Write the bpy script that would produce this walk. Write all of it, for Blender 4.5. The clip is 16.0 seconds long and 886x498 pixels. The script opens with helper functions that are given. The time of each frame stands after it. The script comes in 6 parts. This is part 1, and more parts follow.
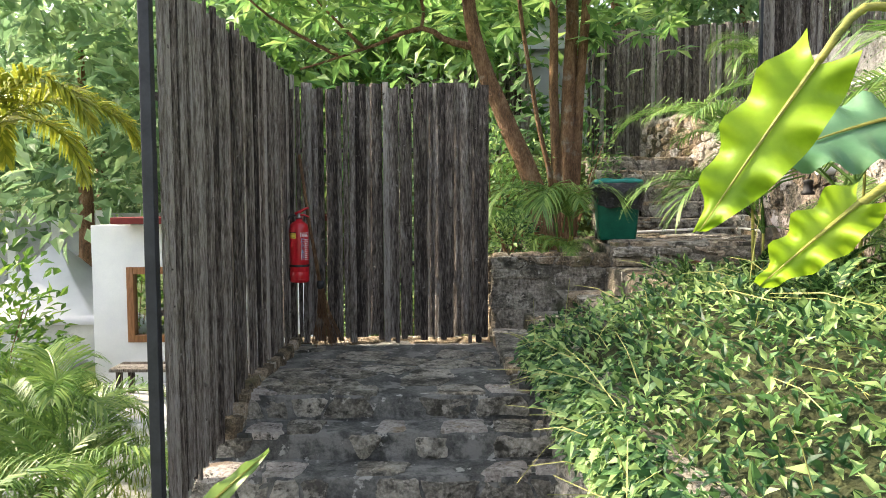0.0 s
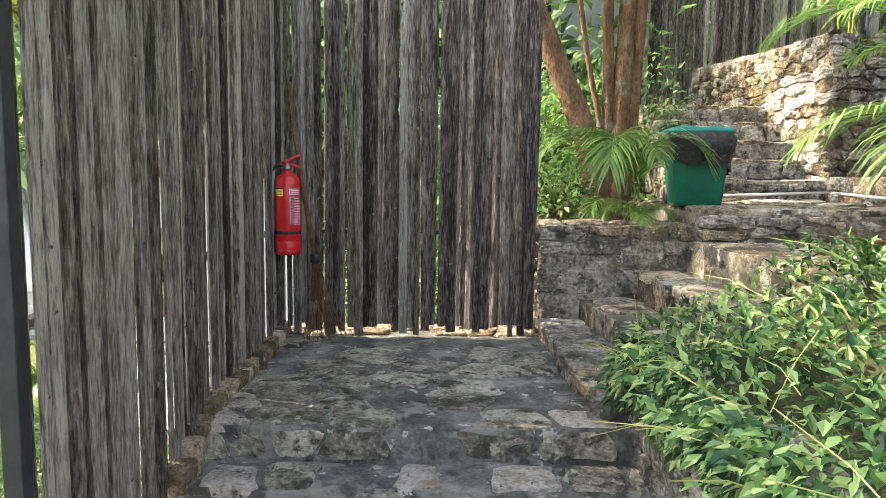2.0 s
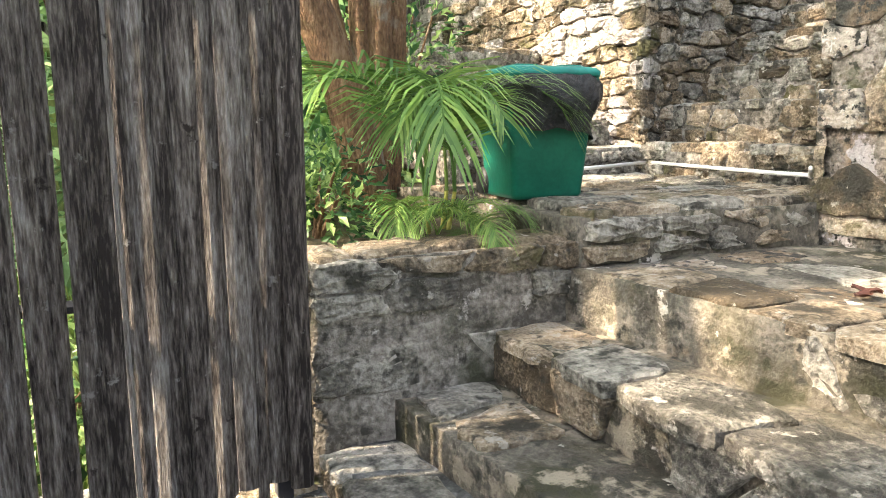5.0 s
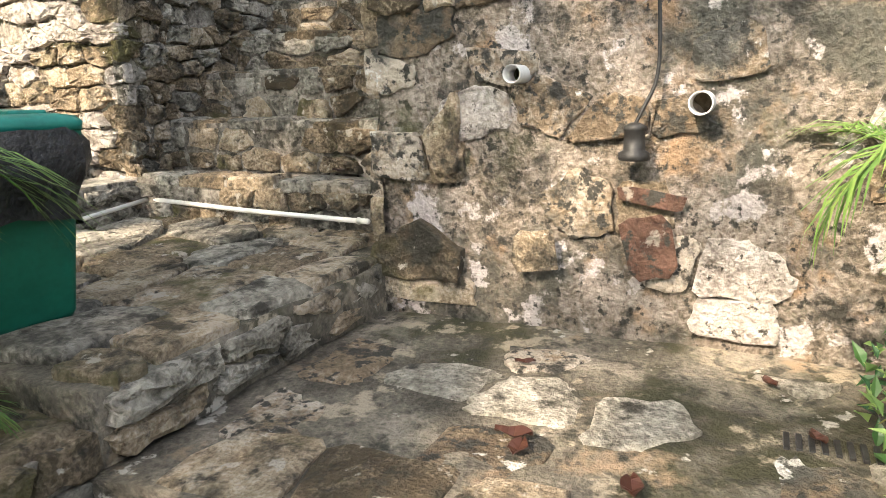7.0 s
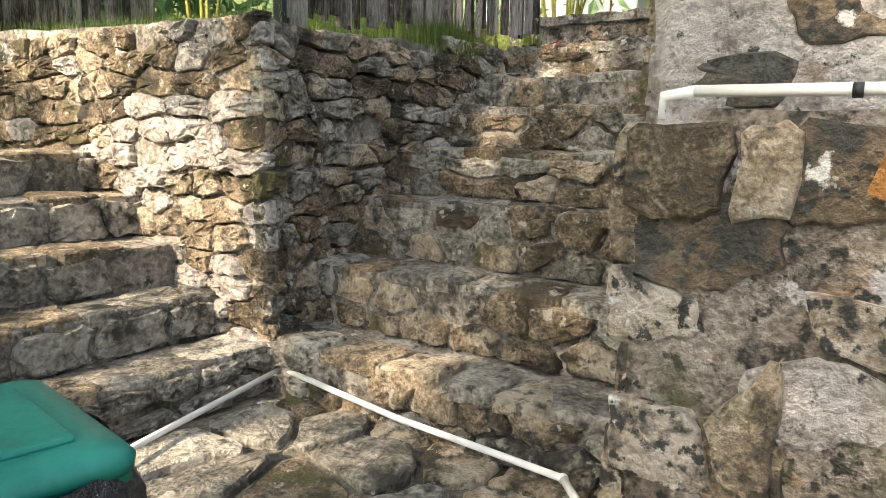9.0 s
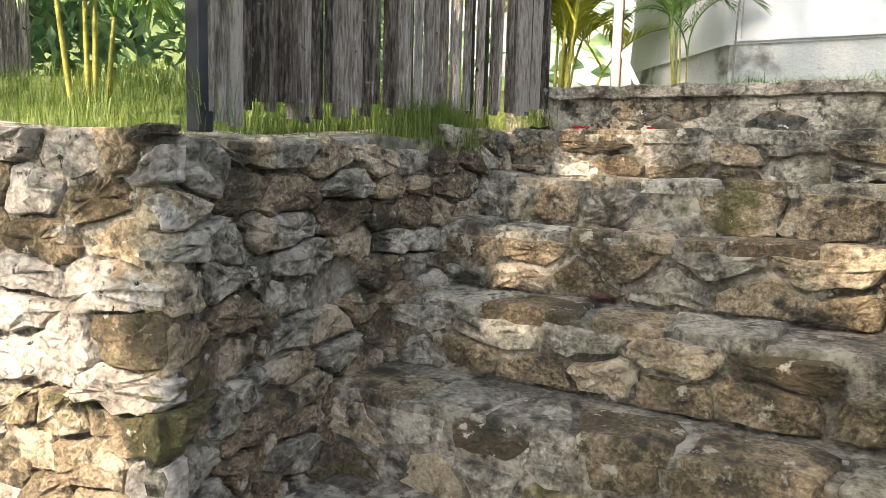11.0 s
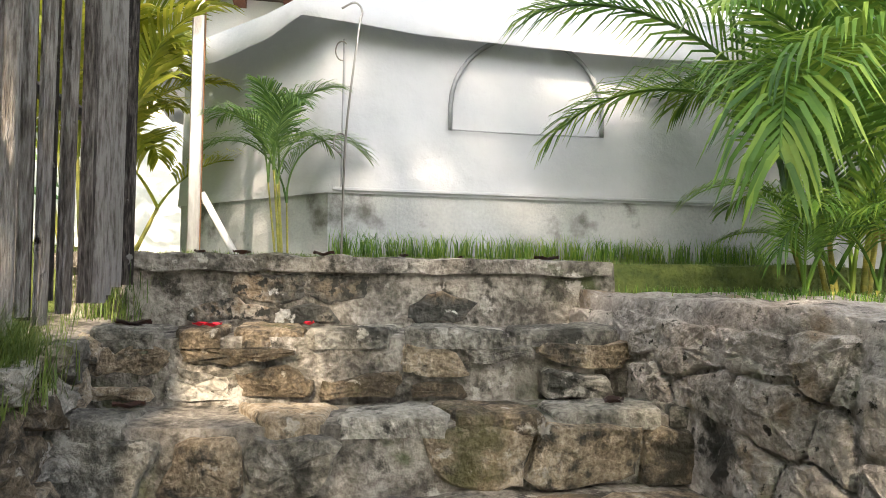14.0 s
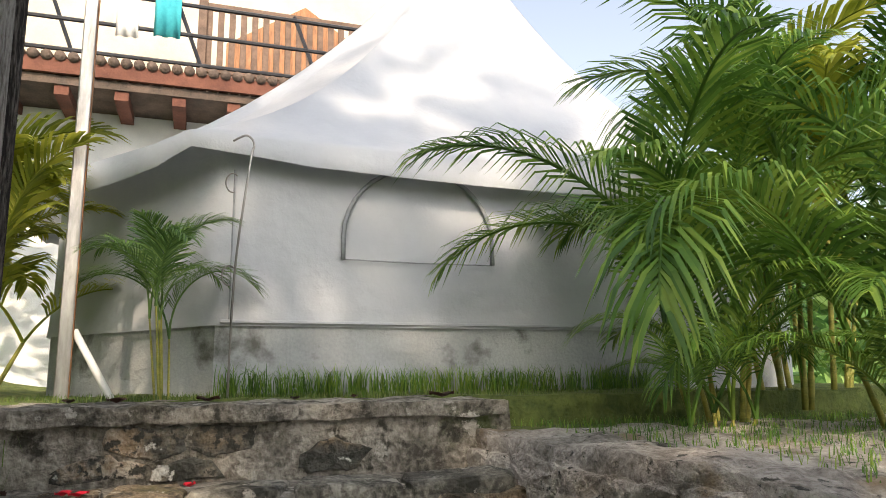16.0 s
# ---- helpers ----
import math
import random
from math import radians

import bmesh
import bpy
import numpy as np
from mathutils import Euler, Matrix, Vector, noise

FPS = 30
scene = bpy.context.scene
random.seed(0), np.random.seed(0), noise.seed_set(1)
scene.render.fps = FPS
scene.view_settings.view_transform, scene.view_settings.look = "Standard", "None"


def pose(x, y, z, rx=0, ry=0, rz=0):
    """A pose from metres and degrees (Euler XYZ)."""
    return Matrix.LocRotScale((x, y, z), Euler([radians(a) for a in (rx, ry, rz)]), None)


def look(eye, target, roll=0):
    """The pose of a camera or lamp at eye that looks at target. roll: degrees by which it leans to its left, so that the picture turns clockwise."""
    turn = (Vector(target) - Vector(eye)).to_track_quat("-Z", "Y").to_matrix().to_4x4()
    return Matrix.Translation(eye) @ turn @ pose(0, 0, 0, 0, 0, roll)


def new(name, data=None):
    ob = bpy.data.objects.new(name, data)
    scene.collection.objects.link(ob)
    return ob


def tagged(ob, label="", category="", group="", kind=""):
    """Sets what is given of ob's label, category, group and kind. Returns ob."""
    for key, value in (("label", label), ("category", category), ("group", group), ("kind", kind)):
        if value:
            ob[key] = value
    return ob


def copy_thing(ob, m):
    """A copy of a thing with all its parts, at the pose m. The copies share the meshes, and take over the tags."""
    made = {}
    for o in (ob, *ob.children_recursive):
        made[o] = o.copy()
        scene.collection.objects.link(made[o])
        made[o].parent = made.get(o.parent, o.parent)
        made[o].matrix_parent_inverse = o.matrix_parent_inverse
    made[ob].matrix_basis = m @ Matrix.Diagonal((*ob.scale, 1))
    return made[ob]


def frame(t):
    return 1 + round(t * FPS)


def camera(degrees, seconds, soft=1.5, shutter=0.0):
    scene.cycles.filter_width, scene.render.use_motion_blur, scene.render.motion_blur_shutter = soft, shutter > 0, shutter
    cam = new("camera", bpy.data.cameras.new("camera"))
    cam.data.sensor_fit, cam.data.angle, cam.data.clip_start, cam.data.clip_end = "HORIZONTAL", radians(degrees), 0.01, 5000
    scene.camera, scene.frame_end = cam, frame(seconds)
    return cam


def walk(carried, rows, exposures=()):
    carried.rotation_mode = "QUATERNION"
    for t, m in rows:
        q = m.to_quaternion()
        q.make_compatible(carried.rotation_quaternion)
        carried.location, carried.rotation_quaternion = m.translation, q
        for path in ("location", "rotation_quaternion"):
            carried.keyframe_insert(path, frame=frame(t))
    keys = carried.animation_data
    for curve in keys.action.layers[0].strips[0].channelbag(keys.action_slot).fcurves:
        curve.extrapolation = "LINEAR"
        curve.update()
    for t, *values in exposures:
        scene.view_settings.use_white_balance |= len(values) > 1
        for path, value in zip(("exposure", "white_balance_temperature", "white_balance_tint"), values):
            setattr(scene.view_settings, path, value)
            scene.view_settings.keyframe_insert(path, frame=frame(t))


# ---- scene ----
cam = camera(63.0, 16.0, 0.9)
METRES, EYE = 9.0, 1.6
ROWS = [
    (0.0, 0.0, 0.0, 0.0, -0.02, -3.42, 0.28),
    (0.5, -0.0059, 0.0362, -0.0036, 0.14, -4.1, 0.23),
    (1.0, -0.0106, 0.0764, -0.0039, 1.17, -5.17, -0.14),
    (1.5, -0.0203, 0.1167, -0.0056, 1.07, -6.15, -0.53),
    (2.0, -0.026, 0.1587, -0.0071, -0.21, -6.52, -0.78),
    (2.5, -0.0276, 0.2041, -0.0067, -2.11, -6.28, -0.9),
    (3.0, -0.0327, 0.2518, -0.0093, -5.09, -6.24, -0.82),
    (5.5, -0.0118, 0.4672, 0.0043, -35.47, -11.08, -0.04),
    (6.0, -0.0004, 0.4902, 0.0125, -47.1, -11.69, -0.2),
    (6.5, 0.0185, 0.5092, 0.0197, -58.11, -12.32, 0.4),
    (7.0, 0.0436, 0.5289, 0.0312, -66.24, -12.55, 0.8),
    (7.5, 0.0698, 0.5471, 0.04, -70.07, -11.94, 0.4),
    (8.0, 0.0941, 0.5654, 0.0523, -68.55, -10.52, -0.37),
    (8.5, 0.1166, 0.5825, 0.0667, -61.42, -9.04, -0.77),
    (9.0, 0.1355, 0.6066, 0.0754, -54.2, -8.95, -1.12),
    (11.5, 0.2548, 0.736, 0.1268, -64.8, -5.57, -1.5),
    (12.0, 0.2748, 0.7564, 0.133, -71.9, -4.1, -1.43),
    (12.5, 0.2911, 0.7723, 0.1368, -81.66, -2.34, -1.71),
    (13.0, 0.3056, 0.7901, 0.1432, -90.69, -0.99, -1.81),
    (13.5, 0.3178, 0.7985, 0.1475, -96.87, 0.15, -1.52),
    (14.0, 0.3298, 0.8002, 0.1539, -100.46, 1.76, -0.98),
    (14.5, 0.3349, 0.799, 0.1598, -103.5, 4.08, -0.09),
    (15.0, 0.3328, 0.7999, 0.164, -106.58, 6.62, 0.65),
    (15.5, 0.3296, 0.8007, 0.1677, -108.89, 8.78, 0.88),
    (16.0, 0.3307, 0.8001, 0.1675, -108.72, 10.12, 0.56),
]
walk(cam, [(t, pose(METRES * x, METRES * y, EYE + METRES * z, 90 + pitch, roll, yaw)) for t, x, y, z, yaw, pitch, roll in ROWS],
     [(0.0, 2.0), (1.5, 2.4), (3.0, 3.0), (5.5, 2.75), (7.0, 2.15), (9.0, 2.05), (12.0, 2.4), (14.5, 1.75), (16.0, 1.15)])

# ---- light: hazy afternoon sun from the west, bright sky ----
SUN_WAY = Vector((-0.80, 0.20, 0.62)).normalized()
world = bpy.data.worlds.new("sky")
scene.world = world
world.use_nodes = True
wn = world.node_tree.nodes
sky = wn.new("ShaderNodeTexSky")
sky.sky_type, sky.sun_disc = "NISHITA", False
sky.sun_elevation = math.asin(SUN_WAY.z)
sky.sun_rotation = math.atan2(SUN_WAY.x, SUN_WAY.y)
sky.dust_density = 4.0
haze = wn.new("ShaderNodeHueSaturation")
haze.inputs["Saturation"].default_value = 0.5
world.node_tree.links.new(sky.outputs[0], haze.inputs["Color"])
world.node_tree.links.new(haze.outputs[0], wn["Background"].inputs[0])
wn["Background"].inputs[1].default_value = 0.15
sun = new("sun", bpy.data.lights.new("sun", "SUN"))
sun.data.energy, sun.data.angle, sun.data.color = 2.9, radians(1.5), (1.0, 0.82, 0.6)
sun.matrix_basis = look(SUN_WAY * 30, (0, 0, 0))


# ---- materials ----
def mat(name, stops, scale=6.0, stretch=(1, 1, 1), rough=0.85, bump=0.4, fine=60.0, rand=0.0, metal=0.0,
        spots=(), glow=0.0, spec=0.3, ref="Position", grain=0.35, contrast=1.0):
    """A two-scale noise surface in world space. spots: (colour, scale, threshold, softness) patches over it."""
    m = bpy.data.materials.new(name)
    m.use_nodes = True
    n, ln = m.node_tree.nodes, m.node_tree.links.new
    b = n["Principled BSDF"]
    b.inputs["Roughness"].default_value, b.inputs["Metallic"].default_value = rough, metal
    b.inputs["Specular IOR Level"].default_value = spec
    geo, vm = n.new("ShaderNodeNewGeometry"), n.new("ShaderNodeMapping")
    vm.inputs["Scale"].default_value = stretch
    if ref == "Position":
        ln(geo.outputs["Position"], vm.inputs[0])
    else:
        tc = n.new("ShaderNodeTexCoord")
        ln(tc.outputs["Object"], vm.inputs[0])
    big, small = n.new("ShaderNodeTexNoise"), n.new("ShaderNodeTexNoise")
    big.inputs["Scale"].default_value, big.inputs["Detail"].default_value = scale, 7
    small.inputs["Scale"].default_value, small.inputs["Detail"].default_value = fine, 6
    big.inputs["Roughness"].default_value, small.inputs["Roughness"].default_value = 0.62, 0.6
    ln(vm.outputs[0], big.inputs[0]), ln(vm.outputs[0], small.inputs[0])
    add = n.new("ShaderNodeMath")
    add.operation, add.inputs[1].default_value = "MULTIPLY_ADD", grain
    sub = n.new("ShaderNodeMath")
    sub.operation, sub.inputs[1].default_value = "SUBTRACT", grain / 2
    ln(small.outputs[0], add.inputs[0]), ln(big.outputs[0], sub.inputs[0]), ln(sub.outputs[0], add.inputs[2])
    fac = add.outputs[0]
    if rand:
        info, r = n.new("ShaderNodeObjectInfo"), n.new("ShaderNodeMath")
        r.operation, r.inputs[1].default_value = "MULTIPLY_ADD", rand
        s2 = n.new("ShaderNodeMath")
        s2.operation, s2.inputs[1].default_value = "SUBTRACT", rand / 2
        isl = n.new("ShaderNodeMath")
        isl.operation = "ADD"
        frac = n.new("ShaderNodeMath")
        frac.operation = "FRACT"
        ln(info.outputs["Random"], isl.inputs[0]), ln(geo.outputs["Random Per Island"], isl.inputs[1]), ln(isl.outputs[0], frac.inputs[0])
        ln(frac.outputs[0], r.inputs[0]), ln(fac, s2.inputs[0]), ln(s2.outputs[0], r.inputs[2])
        fac = r.outputs[0]
    ramp = n.new("ShaderNodeValToRGB")
    el = ramp.color_ramp.elements
    while len(el) < len(stops):
        el.new(0.5)
    for e, (p, c) in zip(el, stops):
        e.position, e.color = p, (*c, 1)
    steep = n.new("ShaderNodeMapRange")
    steep.inputs[1].default_value, steep.inputs[2].default_value = 0.5 - 0.5 / contrast, 0.5 + 0.5 / contrast
    ln(fac, steep.inputs[0]), ln(steep.outputs[0], ramp.inputs[0])
    col = ramp.outputs[0]
    for c, sc, th, soft in spots:
        t, mr, mx = n.new("ShaderNodeTexNoise"), n.new("ShaderNodeMapRange"), n.new("ShaderNodeMix")
        t.inputs["Scale"].default_value, t.inputs["Detail"].default_value, t.inputs["Roughness"].default_value = sc, 7, 0.62
        off = n.new("ShaderNodeMapping")
        off.inputs["Location"].default_value = (sc * 1.7, th * 31, sc)
        ln(geo.outputs["Position"], off.inputs[0]), ln(off.outputs[0], t.inputs[0])
        mr.inputs[1].default_value, mr.inputs[2].default_value = th, th + soft
        ln(t.outputs[0], mr.inputs[0])
        mx.data_type = "RGBA"
        ln(mr.outputs[0], mx.inputs[0]), ln(col, mx.inputs[6])
        mx.inputs[7].default_value = (*c, 1)
        col = mx.outputs[2]
    ln(col, b.inputs["Base Color"])
    if bump:
        bp = n.new("ShaderNodeBump")
        bp.inputs["Strength"].default_value, bp.inputs["Distance"].default_value = bump, 0.06
        ln(add.outputs[0], bp.inputs["Height"]), ln(bp.outputs[0], b.inputs["Normal"])
    if glow:
        tr, ms = n.new("ShaderNodeBsdfTranslucent"), n.new("ShaderNodeMixShader")
        ln(col, tr.inputs[0])
        ms.inputs[0].default_value = glow
        ln(b.outputs[0], ms.inputs[1]), ln(tr.outputs[0], ms.inputs[2]), ln(ms.outputs[0], n["Material Output"].inputs[0])
    return m


BLACK, WHITE = (0.055, 0.052, 0.045), (0.62, 0.58, 0.54)
mortar = mat("mortar", contrast=1.45, grain=0.75, stops=[(0.25, (0.09, 0.08, 0.066)), (0.5, (0.235, 0.21, 0.178)), (0.75, (0.42, 0.38, 0.33))], scale=5, bump=0.8, fine=45,
             spots=[((0.07, 0.07, 0.045), 2.2, 0.55, 0.12), ((0.09, 0.105, 0.045), 3.1, 0.6, 0.1), ((0.055, 0.05, 0.04), 12, 0.54, 0.1), ((0.46, 0.425, 0.38), 9, 0.6, 0.04)])
plaster = mat("plaster", contrast=1.45, grain=0.85, stops=[(0.2, (0.10, 0.085, 0.066)), (0.45, (0.25, 0.21, 0.17)), (0.75, (0.42, 0.36, 0.31))], scale=5, bump=1.0, fine=45,
              spots=[((0.36, 0.245, 0.155), 3.1, 0.55, 0.08), ((0.10, 0.098, 0.08), 2.6, 0.5, 0.12), ((0.54, 0.49, 0.47), 5.5, 0.57, 0.03), (BLACK, 7, 0.55, 0.1), (BLACK, 26, 0.55, 0.08), ((0.10, 0.10, 0.05), 1.7, 0.57, 0.1)])
pale_plaster = mat("pale_plaster", contrast=1.45, grain=0.85, stops=[(0.2, (0.24, 0.21, 0.185)), (0.45, (0.43, 0.385, 0.35)), (0.75, (0.62, 0.575, 0.53))], scale=6, bump=1.0, fine=45,
                   spots=[((0.3, 0.23, 0.16), 3.4, 0.58, 0.08), (BLACK, 4.5, 0.6, 0.06), (BLACK, 22, 0.6, 0.06)])
stone_warm = mat("stone_warm", contrast=1.45, grain=0.8, stops=[(0.2, (0.11, 0.085, 0.055)), (0.45, (0.27, 0.21, 0.145)), (0.65, (0.42, 0.335, 0.235)), (0.85, (0.56, 0.48, 0.38))], scale=7, bump=0.9,
                 fine=75, rand=0.4, spots=[((0.06, 0.053, 0.04), 5, 0.53, 0.1), ((0.12, 0.11, 0.05), 2.5, 0.57, 0.1), ((0.06, 0.053, 0.042), 18, 0.53, 0.14), ((0.5, 0.45, 0.38), 11, 0.61, 0.04)])
stone_grey = mat("stone_grey", contrast=1.45, grain=0.8, stops=[(0.15, (0.11, 0.10, 0.085)), (0.42, (0.26, 0.24, 0.2)), (0.62, (0.4, 0.37, 0.315)), (0.85, (0.56, 0.52, 0.45))], scale=7, bump=0.9,
                 fine=50, rand=0.3, spots=[((0.055, 0.052, 0.042), 5, 0.53, 0.1), ((0.06, 0.056, 0.047), 18, 0.53, 0.14), ((0.42, 0.39, 0.34), 10, 0.6, 0.04)])
stone_block = mat("stone_block", contrast=1.45, grain=0.7, stops=[(0.2, (0.14, 0.105, 0.07)), (0.5, (0.27, 0.205, 0.14)), (0.8, (0.48, 0.42, 0.35))], scale=6, bump=0.9, fine=50, rand=0.5,
                  spots=[((0.10, 0.098, 0.085), 2.6, 0.5, 0.1), (BLACK, 7, 0.53, 0.08), (BLACK, 24, 0.53, 0.06), ((0.62, 0.6, 0.56), 7, 0.62, 0.03)])
stone_orange = mat("stone_orange", [(0.3, (0.22, 0.095, 0.025)), (0.7, (0.46, 0.23, 0.075))], 12, bump=0.9, spots=[(BLACK, 18, 0.56, 0.1)])
stone_red = mat("stone_red", [(0.3, (0.055, 0.03, 0.022)), (0.7, (0.19, 0.105, 0.075))], 12, bump=0.9, spots=[((0.3, 0.26, 0.22), 9, 0.6, 0.04), (BLACK, 14, 0.55, 0.05)])
floor_mat = mat("worn_floor", contrast=1.45, grain=0.5, stops=[(0.25, (0.06, 0.054, 0.042)), (0.5, (0.15, 0.132, 0.105)), (0.75, (0.29, 0.255, 0.205))], scale=3.5, bump=0.7, fine=60,
                spots=[((0.055, 0.053, 0.03), 2.6, 0.5, 0.1), ((0.34, 0.29, 0.22), 6, 0.56, 0.05), ((0.30, 0.22, 0.15), 2.8, 0.6, 0.08), ((0.05, 0.047, 0.037), 14, 0.53, 0.12), ((0.46, 0.43, 0.38), 9, 0.64, 0.03)])
step_dark = mat("step_dark", contrast=1.45, grain=0.5, stops=[(0.25, (0.055, 0.056, 0.053)), (0.5, (0.12, 0.12, 0.114)), (0.75, (0.22, 0.215, 0.2))], scale=5, bump=0.8, fine=60,
                spots=[((0.24, 0.235, 0.22), 4.5, 0.53, 0.06), ((0.06, 0.061, 0.056), 8, 0.53, 0.14), ((0.42, 0.41, 0.38), 9, 0.61, 0.03)])
timber = mat("weathered_timber", contrast=1.25, grain=1.25, stops=[(0.12, (0.035, 0.027, 0.024)), (0.36, (0.14, 0.116, 0.102)), (0.58, (0.27, 0.235, 0.21)), (0.9, (0.52, 0.48, 0.45))], scale=7, stretch=(4, 4, 0.55), rough=0.9, bump=1.0, fine=30, rand=0.6,
             spots=[((0.04, 0.03, 0.026), 11, 0.65, 0.05), ((0.36, 0.33, 0.31), 16, 0.65, 0.05)])
steel_black = mat("black_steel", [(0.3, (0.012, 0.013, 0.018)), (0.7, (0.03, 0.032, 0.04))], 8, rough=0.45, bump=0.1)
steel = mat("galvanised_steel", [(0.3, (0.14, 0.13, 0.125)), (0.7, (0.42, 0.4, 0.38))], 8, stretch=(1, 1, 0.2), rough=0.32, bump=0.1, metal=0.85)
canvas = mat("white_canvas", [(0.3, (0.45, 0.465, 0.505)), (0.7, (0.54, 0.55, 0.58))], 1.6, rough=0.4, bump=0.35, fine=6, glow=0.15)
canvas_grey = mat("grey_zip", [(0.3, (0.22, 0.23, 0.25)), (0.7, (0.33, 0.34, 0.36))], 20, rough=0.6, bump=0.2)
white_wall = mat("white_paint", [(0.3, (0.66, 0.67, 0.69)), (0.7, (0.8, 0.8, 0.8))], 2, rough=0.7, bump=0.2,
                 spots=[((0.5, 0.5, 0.48), 1.2, 0.62, 0.2)])
grey_wall = mat("grey_render", [(0.3, (0.30, 0.31, 0.32)), (0.7, (0.48, 0.49, 0.5))], 2, rough=0.85, bump=0.3,
                spots=[((0.12, 0.12, 0.11), 2.5, 0.58, 0.1)])
wood_frame = mat("brown_wood", [(0.3, (0.16, 0.065, 0.025)), (0.7, (0.36, 0.17, 0.075))], 12, stretch=(3, 3, 0.4), rough=0.5, bump=0.3)
soil = mat("soil", [(0.3, (0.035, 0.028, 0.018)), (0.7, (0.11, 0.085, 0.05))], 9, bump=0.8, spots=[((0.06, 0.10, 0.02), 3, 0.52, 0.1)])
grass_ground = mat("grassy_ground", [(0.3, (0.05, 0.075, 0.018)), (0.7, (0.16, 0.19, 0.05))], 9, bump=0.8)
pvc = mat("white_pvc", [(0.3, (0.66, 0.65, 0.62)), (0.7, (0.8, 0.79, 0.77))], 9, rough=0.4, bump=0.05, spots=[((0.4, 0.37, 0.32), 6, 0.64, 0.1)])
pvc_grey = mat("grey_pvc", [(0.3, (0.42, 0.42, 0.42)), (0.7, (0.6, 0.6, 0.6))], 20, rough=0.5, bump=0.1)
rubber = mat("black_rubber", [(0.3, (0.012, 0.012, 0.013)), (0.7, (0.03, 0.03, 0.03))], 20, rough=0.5, bump=0.1)
bag = mat("black_plastic_bag", [(0.3, (0.008, 0.008, 0.01)), (0.7, (0.025, 0.025, 0.028))], 14, rough=0.28, bump=0.9, fine=30, spec=0.5)
bin_green = mat("green_plastic", [(0.3, (0.004, 0.075, 0.048)), (0.7, (0.008, 0.125, 0.08))], 6, rough=0.42, bump=0.06, spots=[((0.06, 0.10, 0.08), 5, 0.66, 0.2)])
lid_green = mat("green_lid_plastic", [(0.3, (0.008, 0.12, 0.095)), (0.7, (0.02, 0.2, 0.16))], 6, rough=0.4, bump=0.06)
red_paint = mat("red_paint", [(0.3, (0.36, 0.008, 0.015)), (0.7, (0.52, 0.014, 0.025))], 8, rough=0.3, bump=0.04, spec=0.5)
label_white = mat("label_white", [(0.3, (0.6, 0.6, 0.62)), (0.7, (0.72, 0.72, 0.72))], 8, rough=0.5, bump=0)
label_blue = mat("label_blue", [(0.3, (0.10, 0.30, 0.5)), (0.7, (0.15, 0.38, 0.6))], 8, rough=0.5, bump=0)
label_yellow = mat("label_yellow", [(0.3, (0.6, 0.5, 0.05)), (0.7, (0.7, 0.6, 0.1))], 8, rough=0.5, bump=0)
bark = mat("brown_bark", grain=0.9, stops=[(0.25, (0.07, 0.038, 0.02)), (0.5, (0.18, 0.10, 0.052)), (0.75, (0.30, 0.19, 0.11))], scale=7, stretch=(2, 2, 0.7), bump=0.9, fine=40,
           spots=[((0.3, 0.27, 0.22), 4, 0.6, 0.1)])
palm_stem = mat("palm_stem", [(0.3, (0.12, 0.14, 0.03)), (0.7, (0.36, 0.32, 0.07))], 5, stretch=(1, 1, 3), rough=0.55, bump=0.3)


def leafmat(name, dark, mid, light, glow=0.35, rough=0.45, scale=1.5, rand=0.5):
    return mat(name, [(0.2, dark), (0.5, mid), (0.8, light)], scale, rough=rough, bump=0.1, fine=8, rand=rand, glow=glow, spec=0.4)


palm_green = leafmat("palm_green", (0.06, 0.13, 0.03), (0.14, 0.25, 0.06), (0.27, 0.38, 0.1))
palm_dark = leafmat("palm_dark", (0.045, 0.11, 0.02), (0.115, 0.23, 0.035), (0.27, 0.38, 0.06), glow=0.4)
palm_yellow = leafmat("palm_yellow", (0.15, 0.19, 0.02), (0.30, 0.33, 0.035), (0.46, 0.44, 0.06))
hedge_leaf = leafmat("hedge_leaf", (0.018, 0.06, 0.022), (0.085, 0.185, 0.055), (0.32, 0.44, 0.16), rand=0.8)
tree_leaf = leafmat("tree_leaf", (0.06, 0.15, 0.05), (0.18, 0.33, 0.09), (0.36, 0.5, 0.16), glow=0.5)
far_leaf = leafmat("far_leaf", (0.10, 0.19, 0.09), (0.22, 0.34, 0.16), (0.38, 0.5, 0.25), glow=0.5, scale=0.6)
taro_leaf = leafmat("taro_leaf", (0.16, 0.28, 0.01), (0.24, 0.38, 0.015), (0.34, 0.48, 0.03), glow=0.45, scale=4, rand=0)
taro_dark = leafmat("taro_dark", (0.05, 0.13, 0.06), (0.09, 0.2, 0.1), (0.16, 0.28, 0.16), glow=0.15, rough=0.3, scale=4, rand=0)
grass_blade = leafmat("grass_blade", (0.05, 0.09, 0.018), (0.115, 0.18, 0.035), (0.25, 0.29, 0.085))
dry_leaf = leafmat("dry_leaf", (0.02, 0.009, 0.006), (0.042, 0.015, 0.01), (0.09, 0.036, 0.022), glow=0.1, rand=0.3)
petal = leafmat("red_petal", (0.4, 0.005, 0.02), (0.6, 0.01, 0.03), (0.7, 0.03, 0.06), glow=0.2, rand=0.2)
roof_tile = mat("brown_roof", [(0.3, (0.05, 0.04, 0.035)), (0.7, (0.14, 0.10, 0.08))], 5, bump=0.5)
terracotta = mat("terracotta_edge", [(0.3, (0.09, 0.036, 0.026)), (0.7, (0.17, 0.07, 0.048))], 5, bump=0.3)


